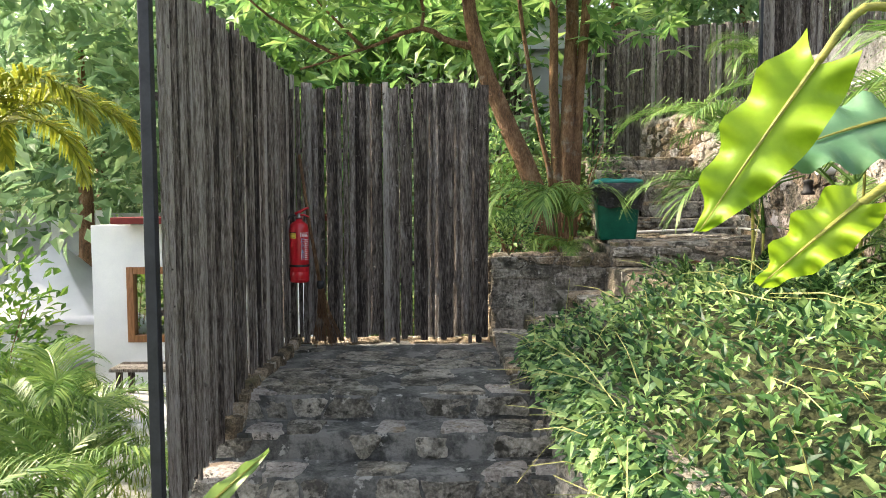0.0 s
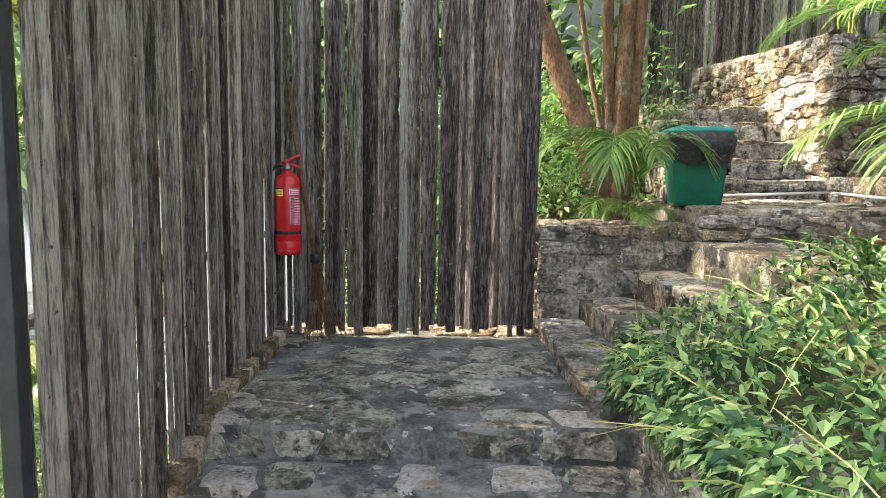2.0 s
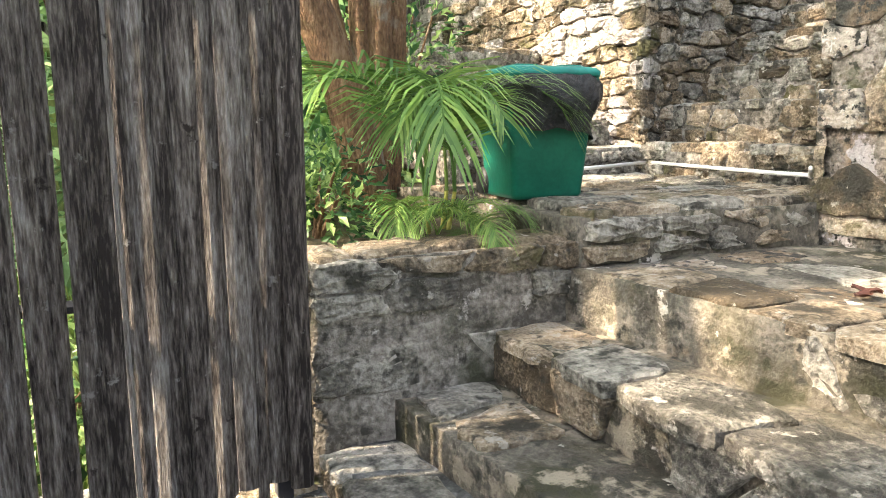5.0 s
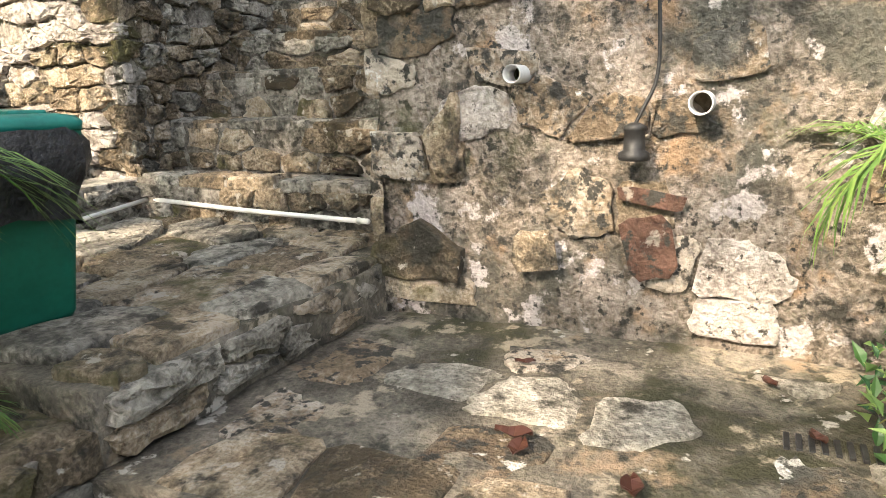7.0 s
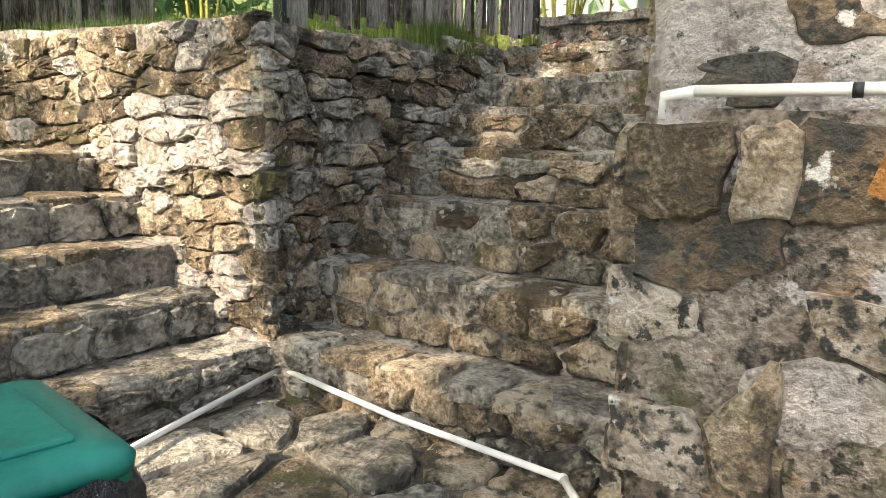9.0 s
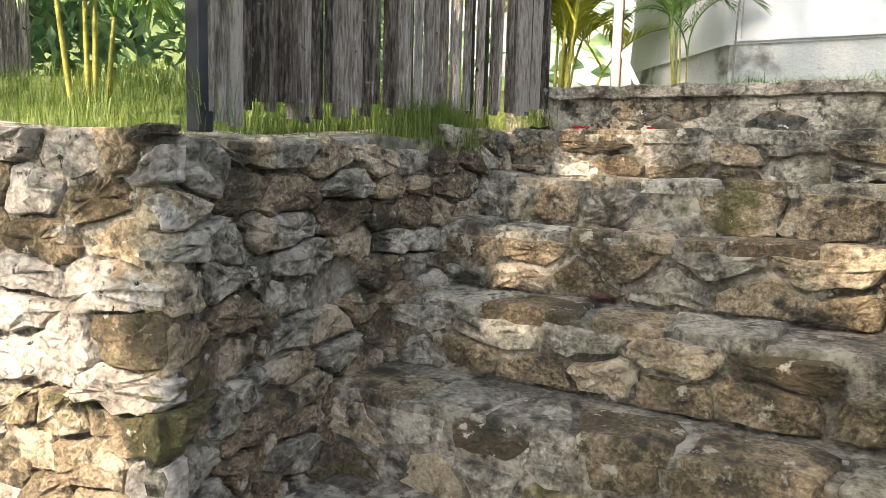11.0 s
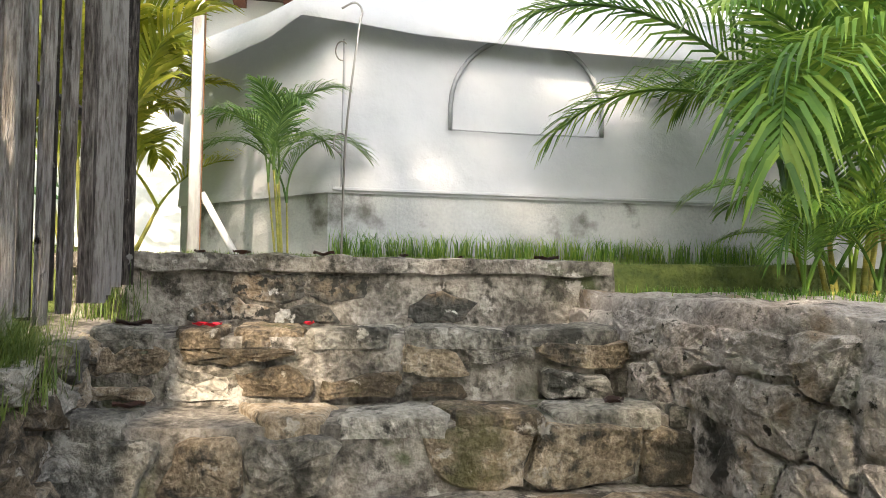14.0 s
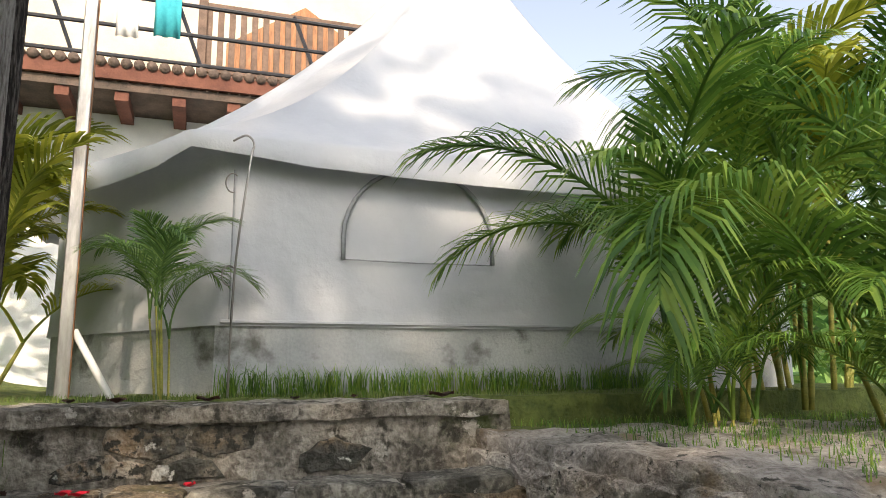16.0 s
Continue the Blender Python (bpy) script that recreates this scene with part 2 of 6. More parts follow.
# ---- mesh helpers ----
def thing(name, label="", category="", group="", kind="", at=(0, 0, 0)):
    ob = tagged(new(name), label, category, group, kind)
    ob.location = at
    ob.empty_display_size = 0.1
    return ob


def part(name, bm, material, parent=None, label="", smooth=False):
    me = bpy.data.meshes.new(name)
    if smooth:
        for f in bm.faces:
            f.smooth = True
    bm.to_mesh(me)
    bm.free()
    me.materials.append(material)
    ob = new(name, me)
    ob.parent = parent
    if label:
        ob["label"] = label
    return ob


def setting(name, bm, material, label="", smooth=False, category=""):
    return tagged(part(name, bm, material, None, label, smooth), "", category, "", "structure")


def box(bm, x0, y0, z0, x1, y1, z1, bevel=0.0):
    r = bmesh.ops.create_cube(bm, size=1, matrix=Matrix.Translation(((x0 + x1) / 2, (y0 + y1) / 2, (z0 + z1) / 2)) @ Matrix.Diagonal((x1 - x0, y1 - y0, z1 - z0, 1)))
    if bevel:
        bmesh.ops.bevel(bm, geom=list({e for v in r["verts"] for e in v.link_edges}), offset=bevel, segments=2, affect="EDGES", profile=0.5)
    return bm


def prism(poly, z0, z1, bm=None):
    """A block over the plan poly; z1 is a number or a function of (x, y)."""
    bm = bm or bmesh.new()
    top = z1 if callable(z1) else (lambda x, y: z1)
    a = [bm.verts.new((x, y, z0)) for x, y in poly]
    b = [bm.verts.new((x, y, top(x, y))) for x, y in poly]
    n = len(poly)
    bm.faces.new(a[::-1])
    bm.faces.new(b)
    for i in range(n):
        bm.faces.new((a[i], a[(i + 1) % n], b[(i + 1) % n], b[i]))
    bmesh.ops.recalc_face_normals(bm, faces=bm.faces)
    return bm


def roughen(bm, size=0.12, amp=0.012, freq=5.0, keep=None):
    """Cut long edges and push the surface about, as worn masonry."""
    bmesh.ops.triangulate(bm, faces=bm.faces)
    for _ in range(9):
        long = [e for e in bm.edges if e.calc_length() > size]
        if not long:
            break
        bmesh.ops.subdivide_edges(bm, edges=long, cuts=1)
        bmesh.ops.triangulate(bm, faces=[f for f in bm.faces if len(f.verts) > 3])
    for v in bm.verts:
        p = v.co * freq
        v.co += amp * (noise.noise_vector(p) + 0.5 * noise.noise_vector(p * 3.1))
    return bm


def tube(bm, pts, radii, sides=8, cap=True):
    """A tapered tube along points."""
    pts = [Vector(p) for p in pts]
    radii = radii if hasattr(radii, "__len__") else [radii] * len(pts)
    rings, up = [], Vector((0.31, 0.17, 0.93))
    for i, p in enumerate(pts):
        d = (pts[min(i + 1, len(pts) - 1)] - pts[max(i - 1, 0)]).normalized()
        a = d.cross(up if abs(d.dot(up)) < 0.95 else Vector((1, 0, 0))).normalized()
        b = d.cross(a)
        rings.append([bm.verts.new(p + radii[i] * (math.cos(6.2832 * k / sides) * a + math.sin(6.2832 * k / sides) * b)) for k in range(sides)])
    for r, s in zip(rings, rings[1:]):
        for k in range(sides):
            bm.faces.new((r[k], r[(k + 1) % sides], s[(k + 1) % sides], s[k]))
    if cap:
        bm.faces.new(rings[0][::-1])
        bm.faces.new(rings[-1])
    return bm


def lathe(bm, prof, at=(0, 0, 0), sides=24):
    """A turned shape from (radius, height) pairs."""
    rings = [[bm.verts.new((at[0] + r * math.cos(6.2832 * k / sides), at[1] + r * math.sin(6.2832 * k / sides), at[2] + z)) for k in range(sides)] for r, z in prof]
    for r, s in zip(rings, rings[1:]):
        for k in range(sides):
            bm.faces.new((r[k], r[(k + 1) % sides], s[(k + 1) % sides], s[k]))
    bm.faces.new(rings[0][::-1])
    bm.faces.new(rings[-1])
    return bm


def curve_pts(pts, n):
    """n + 1 points on a smooth line through pts."""
    pts = [Vector(p) for p in pts]
    out, m = [], len(pts) - 1
    for i in range(n + 1):
        f = i / n * m
        k = min(int(f), m - 1)
        f -= k
        p0, p1, p2, p3 = pts[max(k - 1, 0)], pts[k], pts[k + 1], pts[min(k + 2, m)]
        out.append(0.5 * (2 * p1 + (p2 - p0) * f + (2 * p0 - 5 * p1 + 4 * p2 - p3) * f * f + (3 * p1 - p0 - 3 * p2 + p3) * f ** 3))
    return out


# ---- loose stones that walls, floors and steps are laid with ----
def stone_meshes(kind, material, count, sides, seed, flat):
    """Split, angular stones: unit outline in x and y, face towards z."""
    rnd, out = random.Random(seed), []
    for _ in range(count):
        bm, rim = bmesh.new(), []
        c = [rnd.uniform(0.04, 0.24) for _ in range(8)]
        j = lambda: rnd.uniform(-0.07, 0.03)
        for x, y in ((-0.5 + c[0], -0.5), (0.05, -0.5), (0.5 - c[1], -0.5), (0.5, -0.5 + c[2]), (0.5, 0.5 - c[3]), (0.5 - c[4], 0.5), (-0.05, 0.5), (-0.5 + c[5], 0.5), (-0.5, 0.5 - c[6]), (-0.5, -0.5 + c[7])):
            rim.append((x * (1 + 2 * j()), y * (1 + 2 * j())))
        slope = (rnd.uniform(-0.35, 0.35), rnd.uniform(-0.35, 0.35))
        low = 0.5 if flat else 0.3
        rings = []
        for f, z, jit in ((1, -0.8, 0), (1.0, low, 0.12), (0.92, 0.85, 0.1), (0.55, 0.95, 0.16)):
            rings.append([bm.verts.new((x * f * (1 + rnd.uniform(-jit, jit) * 0.3), y * f * (1 + rnd.uniform(-jit, jit) * 0.3), z + (x * slope[0] + y * slope[1] if z > 0 else 0) + rnd.uniform(-jit, jit))) for x, y in rim])
        n = len(rim)
        for r, s in zip(rings, rings[1:]):
            for k in range(n):
                bm.faces.new((r[k], r[(k + 1) % n], s[(k + 1) % n], s[k]))
        bm.faces.new(rings[-1])
        me = bpy.data.meshes.new(kind)
        bm.to_mesh(me)
        bm.free()
        me.materials.append(material)
        out.append(me)
    return out


STONES = {"warm": stone_meshes("stone", stone_warm, 14, 9, 3, False), "block": stone_meshes("stone", stone_block, 10, 9, 8, True)}


def put_stone(kind, parent, at, u, v, n, w, h, d, rnd, name="stone", skew=0.12):
    ob = new(name, rnd.choice(STONES[kind]))
    turn = rnd.uniform(-skew, skew)
    uu, vv = u * math.cos(turn) + v * math.sin(turn), v * math.cos(turn) - u * math.sin(turn)
    m = Matrix(((uu * w).to_4d(), (vv * h).to_4d(), (n * d).to_4d(), Vector(at).to_4d())).transposed()
    for i in range(3):
        m[3][i] = 0
    m[3][3] = 1
    ob.matrix_basis = m
    ob.parent = parent
    return ob


STONE_MATS = {"warm": stone_warm, "grey": stone_grey, "block": stone_block, "pale": pale_plaster, "flag": stone_warm, "flag_grey": stone_grey}


def cut(poly, px, py, nx, ny):
    """The part of poly on the inner side of a line through (px, py) with outward normal (nx, ny)."""
    out = []
    for (ax, ay), (bx, by) in zip(poly, poly[1:] + poly[:1]):
        da, db = (ax - px) * nx + (ay - py) * ny, (bx - px) * nx + (by - py) * ny
        if da <= 0:
            out.append((ax, ay))
        if (da < 0 < db) or (db < 0 < da):
            f = da / (da - db)
            out.append((ax + (bx - ax) * f, ay + (by - ay) * f))
    return out


def cells(width, height, long, row, rnd):
    """Close-fitting irregular outlines that fill a width by height face."""
    rows, pts = max(1, round(height / row)), []
    rj = 0.3 if rows > 1 else 0.12
    for r in range(rows):
        x = rnd.uniform(0.1, 0.9) * long
        while x < width + 0.3 * long:
            pts.append((x / long, (r + 0.5 + rnd.uniform(-rj, rj)) * height / rows / row))
            x += long * rnd.uniform(0.55, 1.5)
    w, h = width / long, height / row
    out = []
    for i, (x, y) in enumerate(pts):
        poly = [(0, 0), (w, 0), (w, h), (0, h)]
        for j, (a, b) in enumerate(pts):
            if i != j and abs(a - x) < 3 and abs(b - y) < 3 and poly:
                poly = cut(poly, (x + a) / 2, (y + b) / 2, a - x, b - y)
        if len(poly) > 2:
            out.append([(a * long, b * row) for a, b in poly])
    return out


def lay_stone(parent, poly, o, u, v, n, proud, gap, material, rnd, name):
    """One split stone over the outline poly in the plane of u and v."""
    for (ax, ay), (bx, by) in list(zip(poly, poly[1:] + poly[:1])):
        ex, ey = bx - ax, by - ay
        ln_ = math.hypot(ex, ey)
        if ln_ > 1e-4 and poly:
            g = gap * rnd.uniform(0.2, 0.9)
            poly = cut(poly, ax - ey / ln_ * g, ay + ex / ln_ * g, ey / ln_, -ex / ln_)
    if len(poly) < 3:
        return None
    cx, cy = sum(p[0] for p in poly) / len(poly), sum(p[1] for p in poly) / len(poly)
    r = sum(math.hypot(x - cx, y - cy) for x, y in poly) / len(poly)
    if r < 0.018:
        return None
    rim = []
    for (ax, ay), (bx, by) in zip(poly, poly[1:] + poly[:1]):
        if math.hypot(bx - ax, by - ay) < 0.15 * r:
            continue
        for f in (0.1, 0.36, 0.64, 0.9):
            j = 0.075 * r
            rim.append((ax + (bx - ax) * f - cx + rnd.uniform(-j, j), ay + (by - ay) * f - cy + rnd.uniform(-j, j)))
    if len(rim) < 5:
        return None
    sx, sy = rnd.uniform(-0.3, 0.3) * proud / r, rnd.uniform(-0.3, 0.3) * proud / r
    vs, k = [], len(rim)
    for f, z, j in ((1.0, -0.03, 0), (1.0, 0.55 * proud, 0.2), (0.92, 0.92 * proud, 0.18), (0.5, 1.0 * proud, 0.24)):
        for x, y in rim:
            vs.append(u * (x * f) + v * (y * f) + n * (z + (x * sx + y * sy + rnd.uniform(-j, j) * proud if z > 0 else 0)))
    fs = [(a * k + i, a * k + (i + 1) % k, a * k + k + (i + 1) % k, a * k + k + i) for a in range(3) for i in range(k)]
    vs.append(n * (proud * rnd.uniform(0.8, 1.25)))
    fs += [(3 * k + i, 3 * k + (i + 1) % k, 4 * k) for i in range(k)]
    me = bpy.data.meshes.new(name)
    me.from_pydata(vs, [], fs)
    me.materials.append(material)
    ob = new(name, me)
    ob.location = o + u * cx + v * cy
    ob.parent = parent
    return ob


def masonry(parent, o, u, v, width, height, seed, row=0.11, long=0.24, proud=0.03, kinds=("warm", "warm", "grey"), fill=0.96, top=None, gap=0.012, name="stone"):
    """Close-fitting rubble on the face spanned by u and v from o. top: height over the width, where it slopes."""
    rnd = random.Random(seed)
    o, u, v = Vector(o), Vector(u).normalized(), Vector(v).normalized()
    n = u.cross(v)
    for poly in cells(width, height, long, row, rnd):
        mx, my = sum(p[0] for p in poly) / len(poly), sum(p[1] for p in poly) / len(poly)
        if rnd.random() > fill or (top and my > top(mx)):
            continue
        lay_stone(parent, poly, o + n * rnd.uniform(-0.35, 0.1) * proud, u, v, n, proud * rnd.uniform(0.7, 1.3), gap, STONE_MATS[rnd.choice(kinds)], rnd, name)


def paving(parent, poly, z, seed, size=0.3, kinds=("flag", "flag_grey"), proud=0.02, fill=0.9, gap=0.012):
    """Close-fitting flagstones over a plan polygon."""
    x0, y0 = min(p[0] for p in poly), min(p[1] for p in poly)
    x1, y1 = max(p[0] for p in poly), max(p[1] for p in poly)
    masonry(parent, (x0, y0, z), (1, 0, 0), (0, 1, 0), x1 - x0, y1 - y0, seed, size * 0.8, size, proud, kinds, fill, None, gap, "flagstone")


# ---- the ground: one sheet, falling away to the west and rising as a wooded hill to the north ----
def ground_z(x, y):
    z = -0.65
    z += 0.55 * max(0, min(1, (x + 1.9) / 0.6)) * (1 if y < 6.2 else 1)
    hill = max(0.0, y - 14) * 0.35 + max(0.0, x - 14) * 0.2
    z += min(hill, 14) + (0.9 * max(0, min(1, (y - 6.0) / 3.0)) if x > -1.0 else 0)
    return z


bm = bmesh.new()
xs = [-400, -120, -60, -30, -18, -12, -8, -6, -4, -3, -2.4, -1.9, -1.6, -1.3, -1, 0, 1, 2, 3, 4, 6, 8, 11, 15, 22, 40, 80, 160, 400]
ys = [-400, -120, -50, -20, -8, -3, 0, 2, 4, 6, 6.5, 7, 8, 9, 10, 12, 14, 18, 24, 32, 45, 60, 120, 400]
grid = [[bm.verts.new((x, y, ground_z(x, y) + 0.05 * noise.noise(Vector((x, y, 0))))) for x in xs] for y in ys]
for r, s in zip(grid, grid[1:]):
    for k in range(len(xs) - 1):
        bm.faces.new((r[k], r[k + 1], s[k + 1], s[k]))
setting("ground", bm, grass_ground, "uneven grassy ground falling away below the path", True)

# ---- path, entry steps and landing ----
path = setting("path", roughen(prism([(-1.35, -6), (0.75, -6), (0.75, 3.85), (-1.35, 3.85)], -0.6, 0.0), 0.3, 0.01), step_dark, "dark worn stone path")
DOWN = Vector((0, 0, -1))
ENTRY = [(3.79, 0.15), (4.07, 0.30), (4.34, 0.45)]
for i, (y0, z) in enumerate(ENTRY):
    y1 = ENTRY[i + 1][0] + 0.06 if i < 2 else 6.35
    s = setting("entry_step" if i < 2 else "landing", roughen(prism([(-1.42 + 0.06 * i, y0), (0.72 - 0.02 * i, y0), (0.72, y1), (-1.36, y1)], z - 0.4, z), 0.07, 0.012, 6),
                step_dark, "dark weathered stone step with pale worn stones" if i < 2 else "dark mossy stone landing with worn flagstones", True)
    masonry(s, (-1.36, y0 - 0.01, z + 0.002), (1, 0, 0), (0, 1, 0), 2.02, 0.24, 20 + i, 0.17, 0.24, 0.014, ("flag_grey", "pale"), 0.8, gap=0.03)
    masonry(s, (-1.36, y0 + 0.012, z - 0.15), (1, 0, 0), (0, 0, 1), 2.02, 0.145, 24 + i, 0.1, 0.24, 0.028, ("grey",), 0.85, gap=0.02)
landing = bpy.data.objects["landing"]
paving(landing, [(-1.25, 4.55), (0.4, 4.55), (0.4, 5.9), (-1.25, 5.9)], 0.45, 31, 0.34, ("flag_grey",), 0.012, 0.6, 0.03)
paving(landing, [(-1.3, 5.98), (0.4, 5.98), (0.4, 6.25), (-1.3, 6.25)], 0.45, 33, 0.2, ("flag",), 0.02, 0.95)
# rough kerb stones under the side fence
rnd = random.Random(5)
for i in range(16):
    y = 4.1 + i * 0.125
    put_stone("warm", landing, (-1.2 - 0.03 * rnd.random(), y, 0.2 + 0.27 * min(1, (y - 3.7) / 0.8)), Vector((0, 1, 0)), Vector((0, 0, 1)), Vector((1, 0, 0)), 0.13, 0.12, 0.05, rnd)

# ---- steps that turn east off the landing, up to the yard ----
TURN = [(0.42, 0.56, 4.45), (0.74, 0.70, 4.75), (1.05, 0.88, 4.55), (1.42, 1.08, 4.15)]
for i, (x0, z, ys0) in enumerate(TURN):
    x1 = TURN[i + 1][0] + 0.05 if i < 3 else 2.75
    y1 = 6.03
    wob = 0.06 if i % 2 else -0.04
    s = setting("turn_step" if i < 3 else "yard_floor", roughen(prism([(x0 + 0.05, ys0), (x1, ys0), (x1, y1), (x0 - wob, y1)], z - 0.6, z), 0.08, 0.014, 5),
                step_dark if i < 1 else floor_mat, "rough stone step with irregular worn edge" if i < 3 else "worn mossy stone yard floor", True)
    masonry(s, (x0 - 0.02, y1, z), (0, -1, 0), (1, 0, 0), y1 - ys0, 0.3, 40 + i, 0.24, 0.3, 0.016, ("flag_grey", "flag"), 0.75, gap=0.02)
    masonry(s, (x0 + 0.02, y1, z - 0.19), (0, -1, 0), (0, 0, 1), y1 - ys0, 0.18, 44 + i, 0.14, 0.26, 0.024, ("grey", "grey", "warm"), 0.7)
yard = bpy.data.objects["yard_floor"]
paving(yard, [(1.6, 4.2), (2.5, 4.2), (2.5, 5.95), (1.6, 5.95)], 1.078, 35, 0.3, ("flag_grey", "block"), 0.012, 0.45, 0.035)

# ---- platform with flagstones below the stairs ----
plat_poly = [(1.40, 6.02), (2.66, 6.0), (3.3, 6.0), (3.3, 7.75), (1.40, 7.75)]
platform = setting("platform", roughen(prism(plat_poly, 0.6, 1.255), 0.09, 0.010, 5), floor_mat, "stone platform paved with large worn flagstones", True)
paving(platform, [(1.45, 6.25), (3.0, 6.2), (3.1, 7.5), (1.45, 7.5)], 1.267, 36, 0.36, ("flag", "flag_grey"), 0.026, 1.0, 0.03)
masonry(platform, (1.41, 6.0, 1.262), (1, 0, 0), (0, 1, 0), 1.24, 0.23, 55, 0.2, 0.32, 0.026, ("flag_grey", "flag"), 1.0, gap=0.025)
masonry(platform, (1.41, 6.02, 1.09), (1, 0, 0), (0, 0, 1), 1.24, 0.16, 56, 0.09, 0.24, 0.03, ("grey", "warm"), 0.95, gap=0.02)


def stair(name, fronts, side, base, seed, end, label, kinds=("warm", "warm", "grey")):
    """Risers of rough stones. fronts: (front, top); side: (low, high) of the width; end: back of the last tread. Climbs east, or north when name says so."""
    north = "north" in name
    for i, (f, z) in enumerate(fronts):
        back = fronts[i + 1][0] + 0.08 if i + 1 < len(fronts) else end
        a, b = side
        under = fronts[i - 1][1] if i else base
        poly = [(a, f), (b, f), (b, back), (a, back)] if north else [(f + 0.05, a), (back, a), (back, b), (f, b)]
        s = setting(name, roughen(prism(poly, under - 0.3, z), 0.1, 0.012, 5), mortar, label, True)
        u, n = (Vector((1, 0, 0)), Vector((0, -1, 0))) if north else (Vector((0, -1, 0)), Vector((-1, 0, 0)))
        o = Vector((a, f, under)) if north else Vector((f + 0.02, b, under))
        masonry(s, o, u, (0, 0, 1), b - a, z - under - 0.01, seed * 3 + i, 0.115, 0.22, 0.036, kinds, 0.93, gap=0.022)
        if north:
            masonry(s, (a, f - 0.015, z), (1, 0, 0), (0, 1, 0), b - a, 0.24, seed * 5 + i, 0.2, 0.28, 0.018, ("flag", "flag_grey"), 0.9)
        else:
            masonry(s, (f - 0.01, b, z), (0, -1, 0), (1, 0, 0), b - a, 0.26, seed * 5 + i, 0.19, 0.25, 0.022, ("flag", "flag_grey"), 0.92, gap=0.025)


EAST = [(3.05, 1.47), (3.40, 1.72), (3.75, 1.98), (4.10, 2.20), (4.45, 2.42), (4.77, 2.60), (5.07, 2.79)]
stair("stair_step", EAST, (6.02, 7.80), 1.26, 60, 5.6, "rough rubble stone stair step with worn edges")
stair("north_step", [(7.62, 1.45), (7.90, 1.62), (8.18, 1.80), (8.46, 1.98), (8.74, 2.16)], (1.75, 3.12), 1.26, 90, 9.6, "dark rubble stone step climbing beside the wall", ("grey",))

# ---- retaining walls ----
# rubble wall between the two stairs
top_n = lambda x, y: 2.69 + 0.13 * max(0, min(1, (x - 3.4) / 1.8)) + 0.04 * max(0, y - 7.8)
bm = roughen(prism([(3.06, 7.62), (3.45, 7.74), (5.56, 7.82), (5.56, 8.35), (3.5, 8.35), (3.42, 11.5), (3.0, 11.5)], 0.9, top_n), 0.16, 0.02, 4)
wall_n = setting("wall_north", bm, mortar, "rubble stone retaining wall with crumbling mortar", True)
u = Vector((2.48, 0.15, 0)).normalized()
masonry(wall_n, (3.035, 7.622, 1.26), (0.39, 0.11, 0), (0, 0, 1), 0.47, 1.44, 101, 0.095, 0.18, 0.04)
masonry(wall_n, (3.45, 7.735, 1.4), (2.1, 0.08, 0), (0, 0, 1), 2.1, 1.4, 102, 0.095, 0.19, 0.04, top=lambda s: 1.28 + 0.13 * s / 2)
masonry(wall_n, (3.0, 11.5, 1.3), (0.06, -3.88, 0), (0, 0, 1), 3.91, 1.42, 103, 0.1, 0.21, 0.04, ("warm", "warm", "pale"))
# block of old plastered masonry beside the yard
block_poly = [(2.62, 3.6), (5.6, 3.6), (5.6, 6.2), (4.2, 6.12), (2.68, 6.02)]
bm = roughen(prism(block_poly, 0.8, lambda x, y: 2.33), 0.12, 0.022, 3.5)
wall_s = setting("wall_south", bm, plaster, "old plastered stone wall blotched with black lichen", True)
masonry(wall_s, (2.665, 6.02, 1.12), (-0.02, -1, 0), (0, 0, 1), 2.4, 1.2, 111, 0.16, 0.25, 0.010, ("block", "block", "warm", "pale"), 0.6)
masonry(wall_s, (4.2, 6.125, 1.5), (-1.52, -0.1, 0), (0, 0, 1), 1.5, 0.82, 112, 0.13, 0.26, 0.03, ("block", "warm"), 0.7)
masonry(wall_s, (2.65, 6.03, 1.2), (-0.01, -1, 0), (0, 0, 1), 0.34, 1.12, 116, 0.19, 0.24, 0.022, ("block", "warm", "pale"), 0.8)
masonry(wall_s, (2.95, 6.05, 1.2), (-1, -0.06, 0), (0, 0, 1), 0.3, 1.12, 117, 0.17, 0.2, 0.025, ("block", "warm"), 0.9)
tier_poly = [(2.80, 3.6), (5.58, 3.6), (5.58, 6.235), (4.2, 6.14), (2.78, 6.03)]
bm = roughen(prism(tier_poly, 2.2, lambda x, y: 2.72 + 0.19 * max(0, min(1, (x - 3.0) / 1.2))), 0.09, 0.03, 5)
tier = setting("wall_tier", bm, pale_plaster, "upper tier of the old plastered stone wall", True)
masonry(tier, (5.56, 6.235, 2.45), (-1.37, -0.09, 0), (0, 0, 1), 1.35, 0.42, 113, 0.14, 0.22, 0.03, ("pale",), 0.8)
masonry(tier, (4.2, 6.14, 2.35), (-1.42, -0.11, 0), (0, 0, 1), 1.4, 0.45, 114, 0.13, 0.24, 0.03, ("pale", "pale", "warm"), 0.8)
masonry(tier, (2.8, 6.03, 2.34), (0, -1, 0), (0, 0, 1), 2.3, 0.36, 115, 0.14, 0.24, 0.02, ("block", "pale"), 0.6)
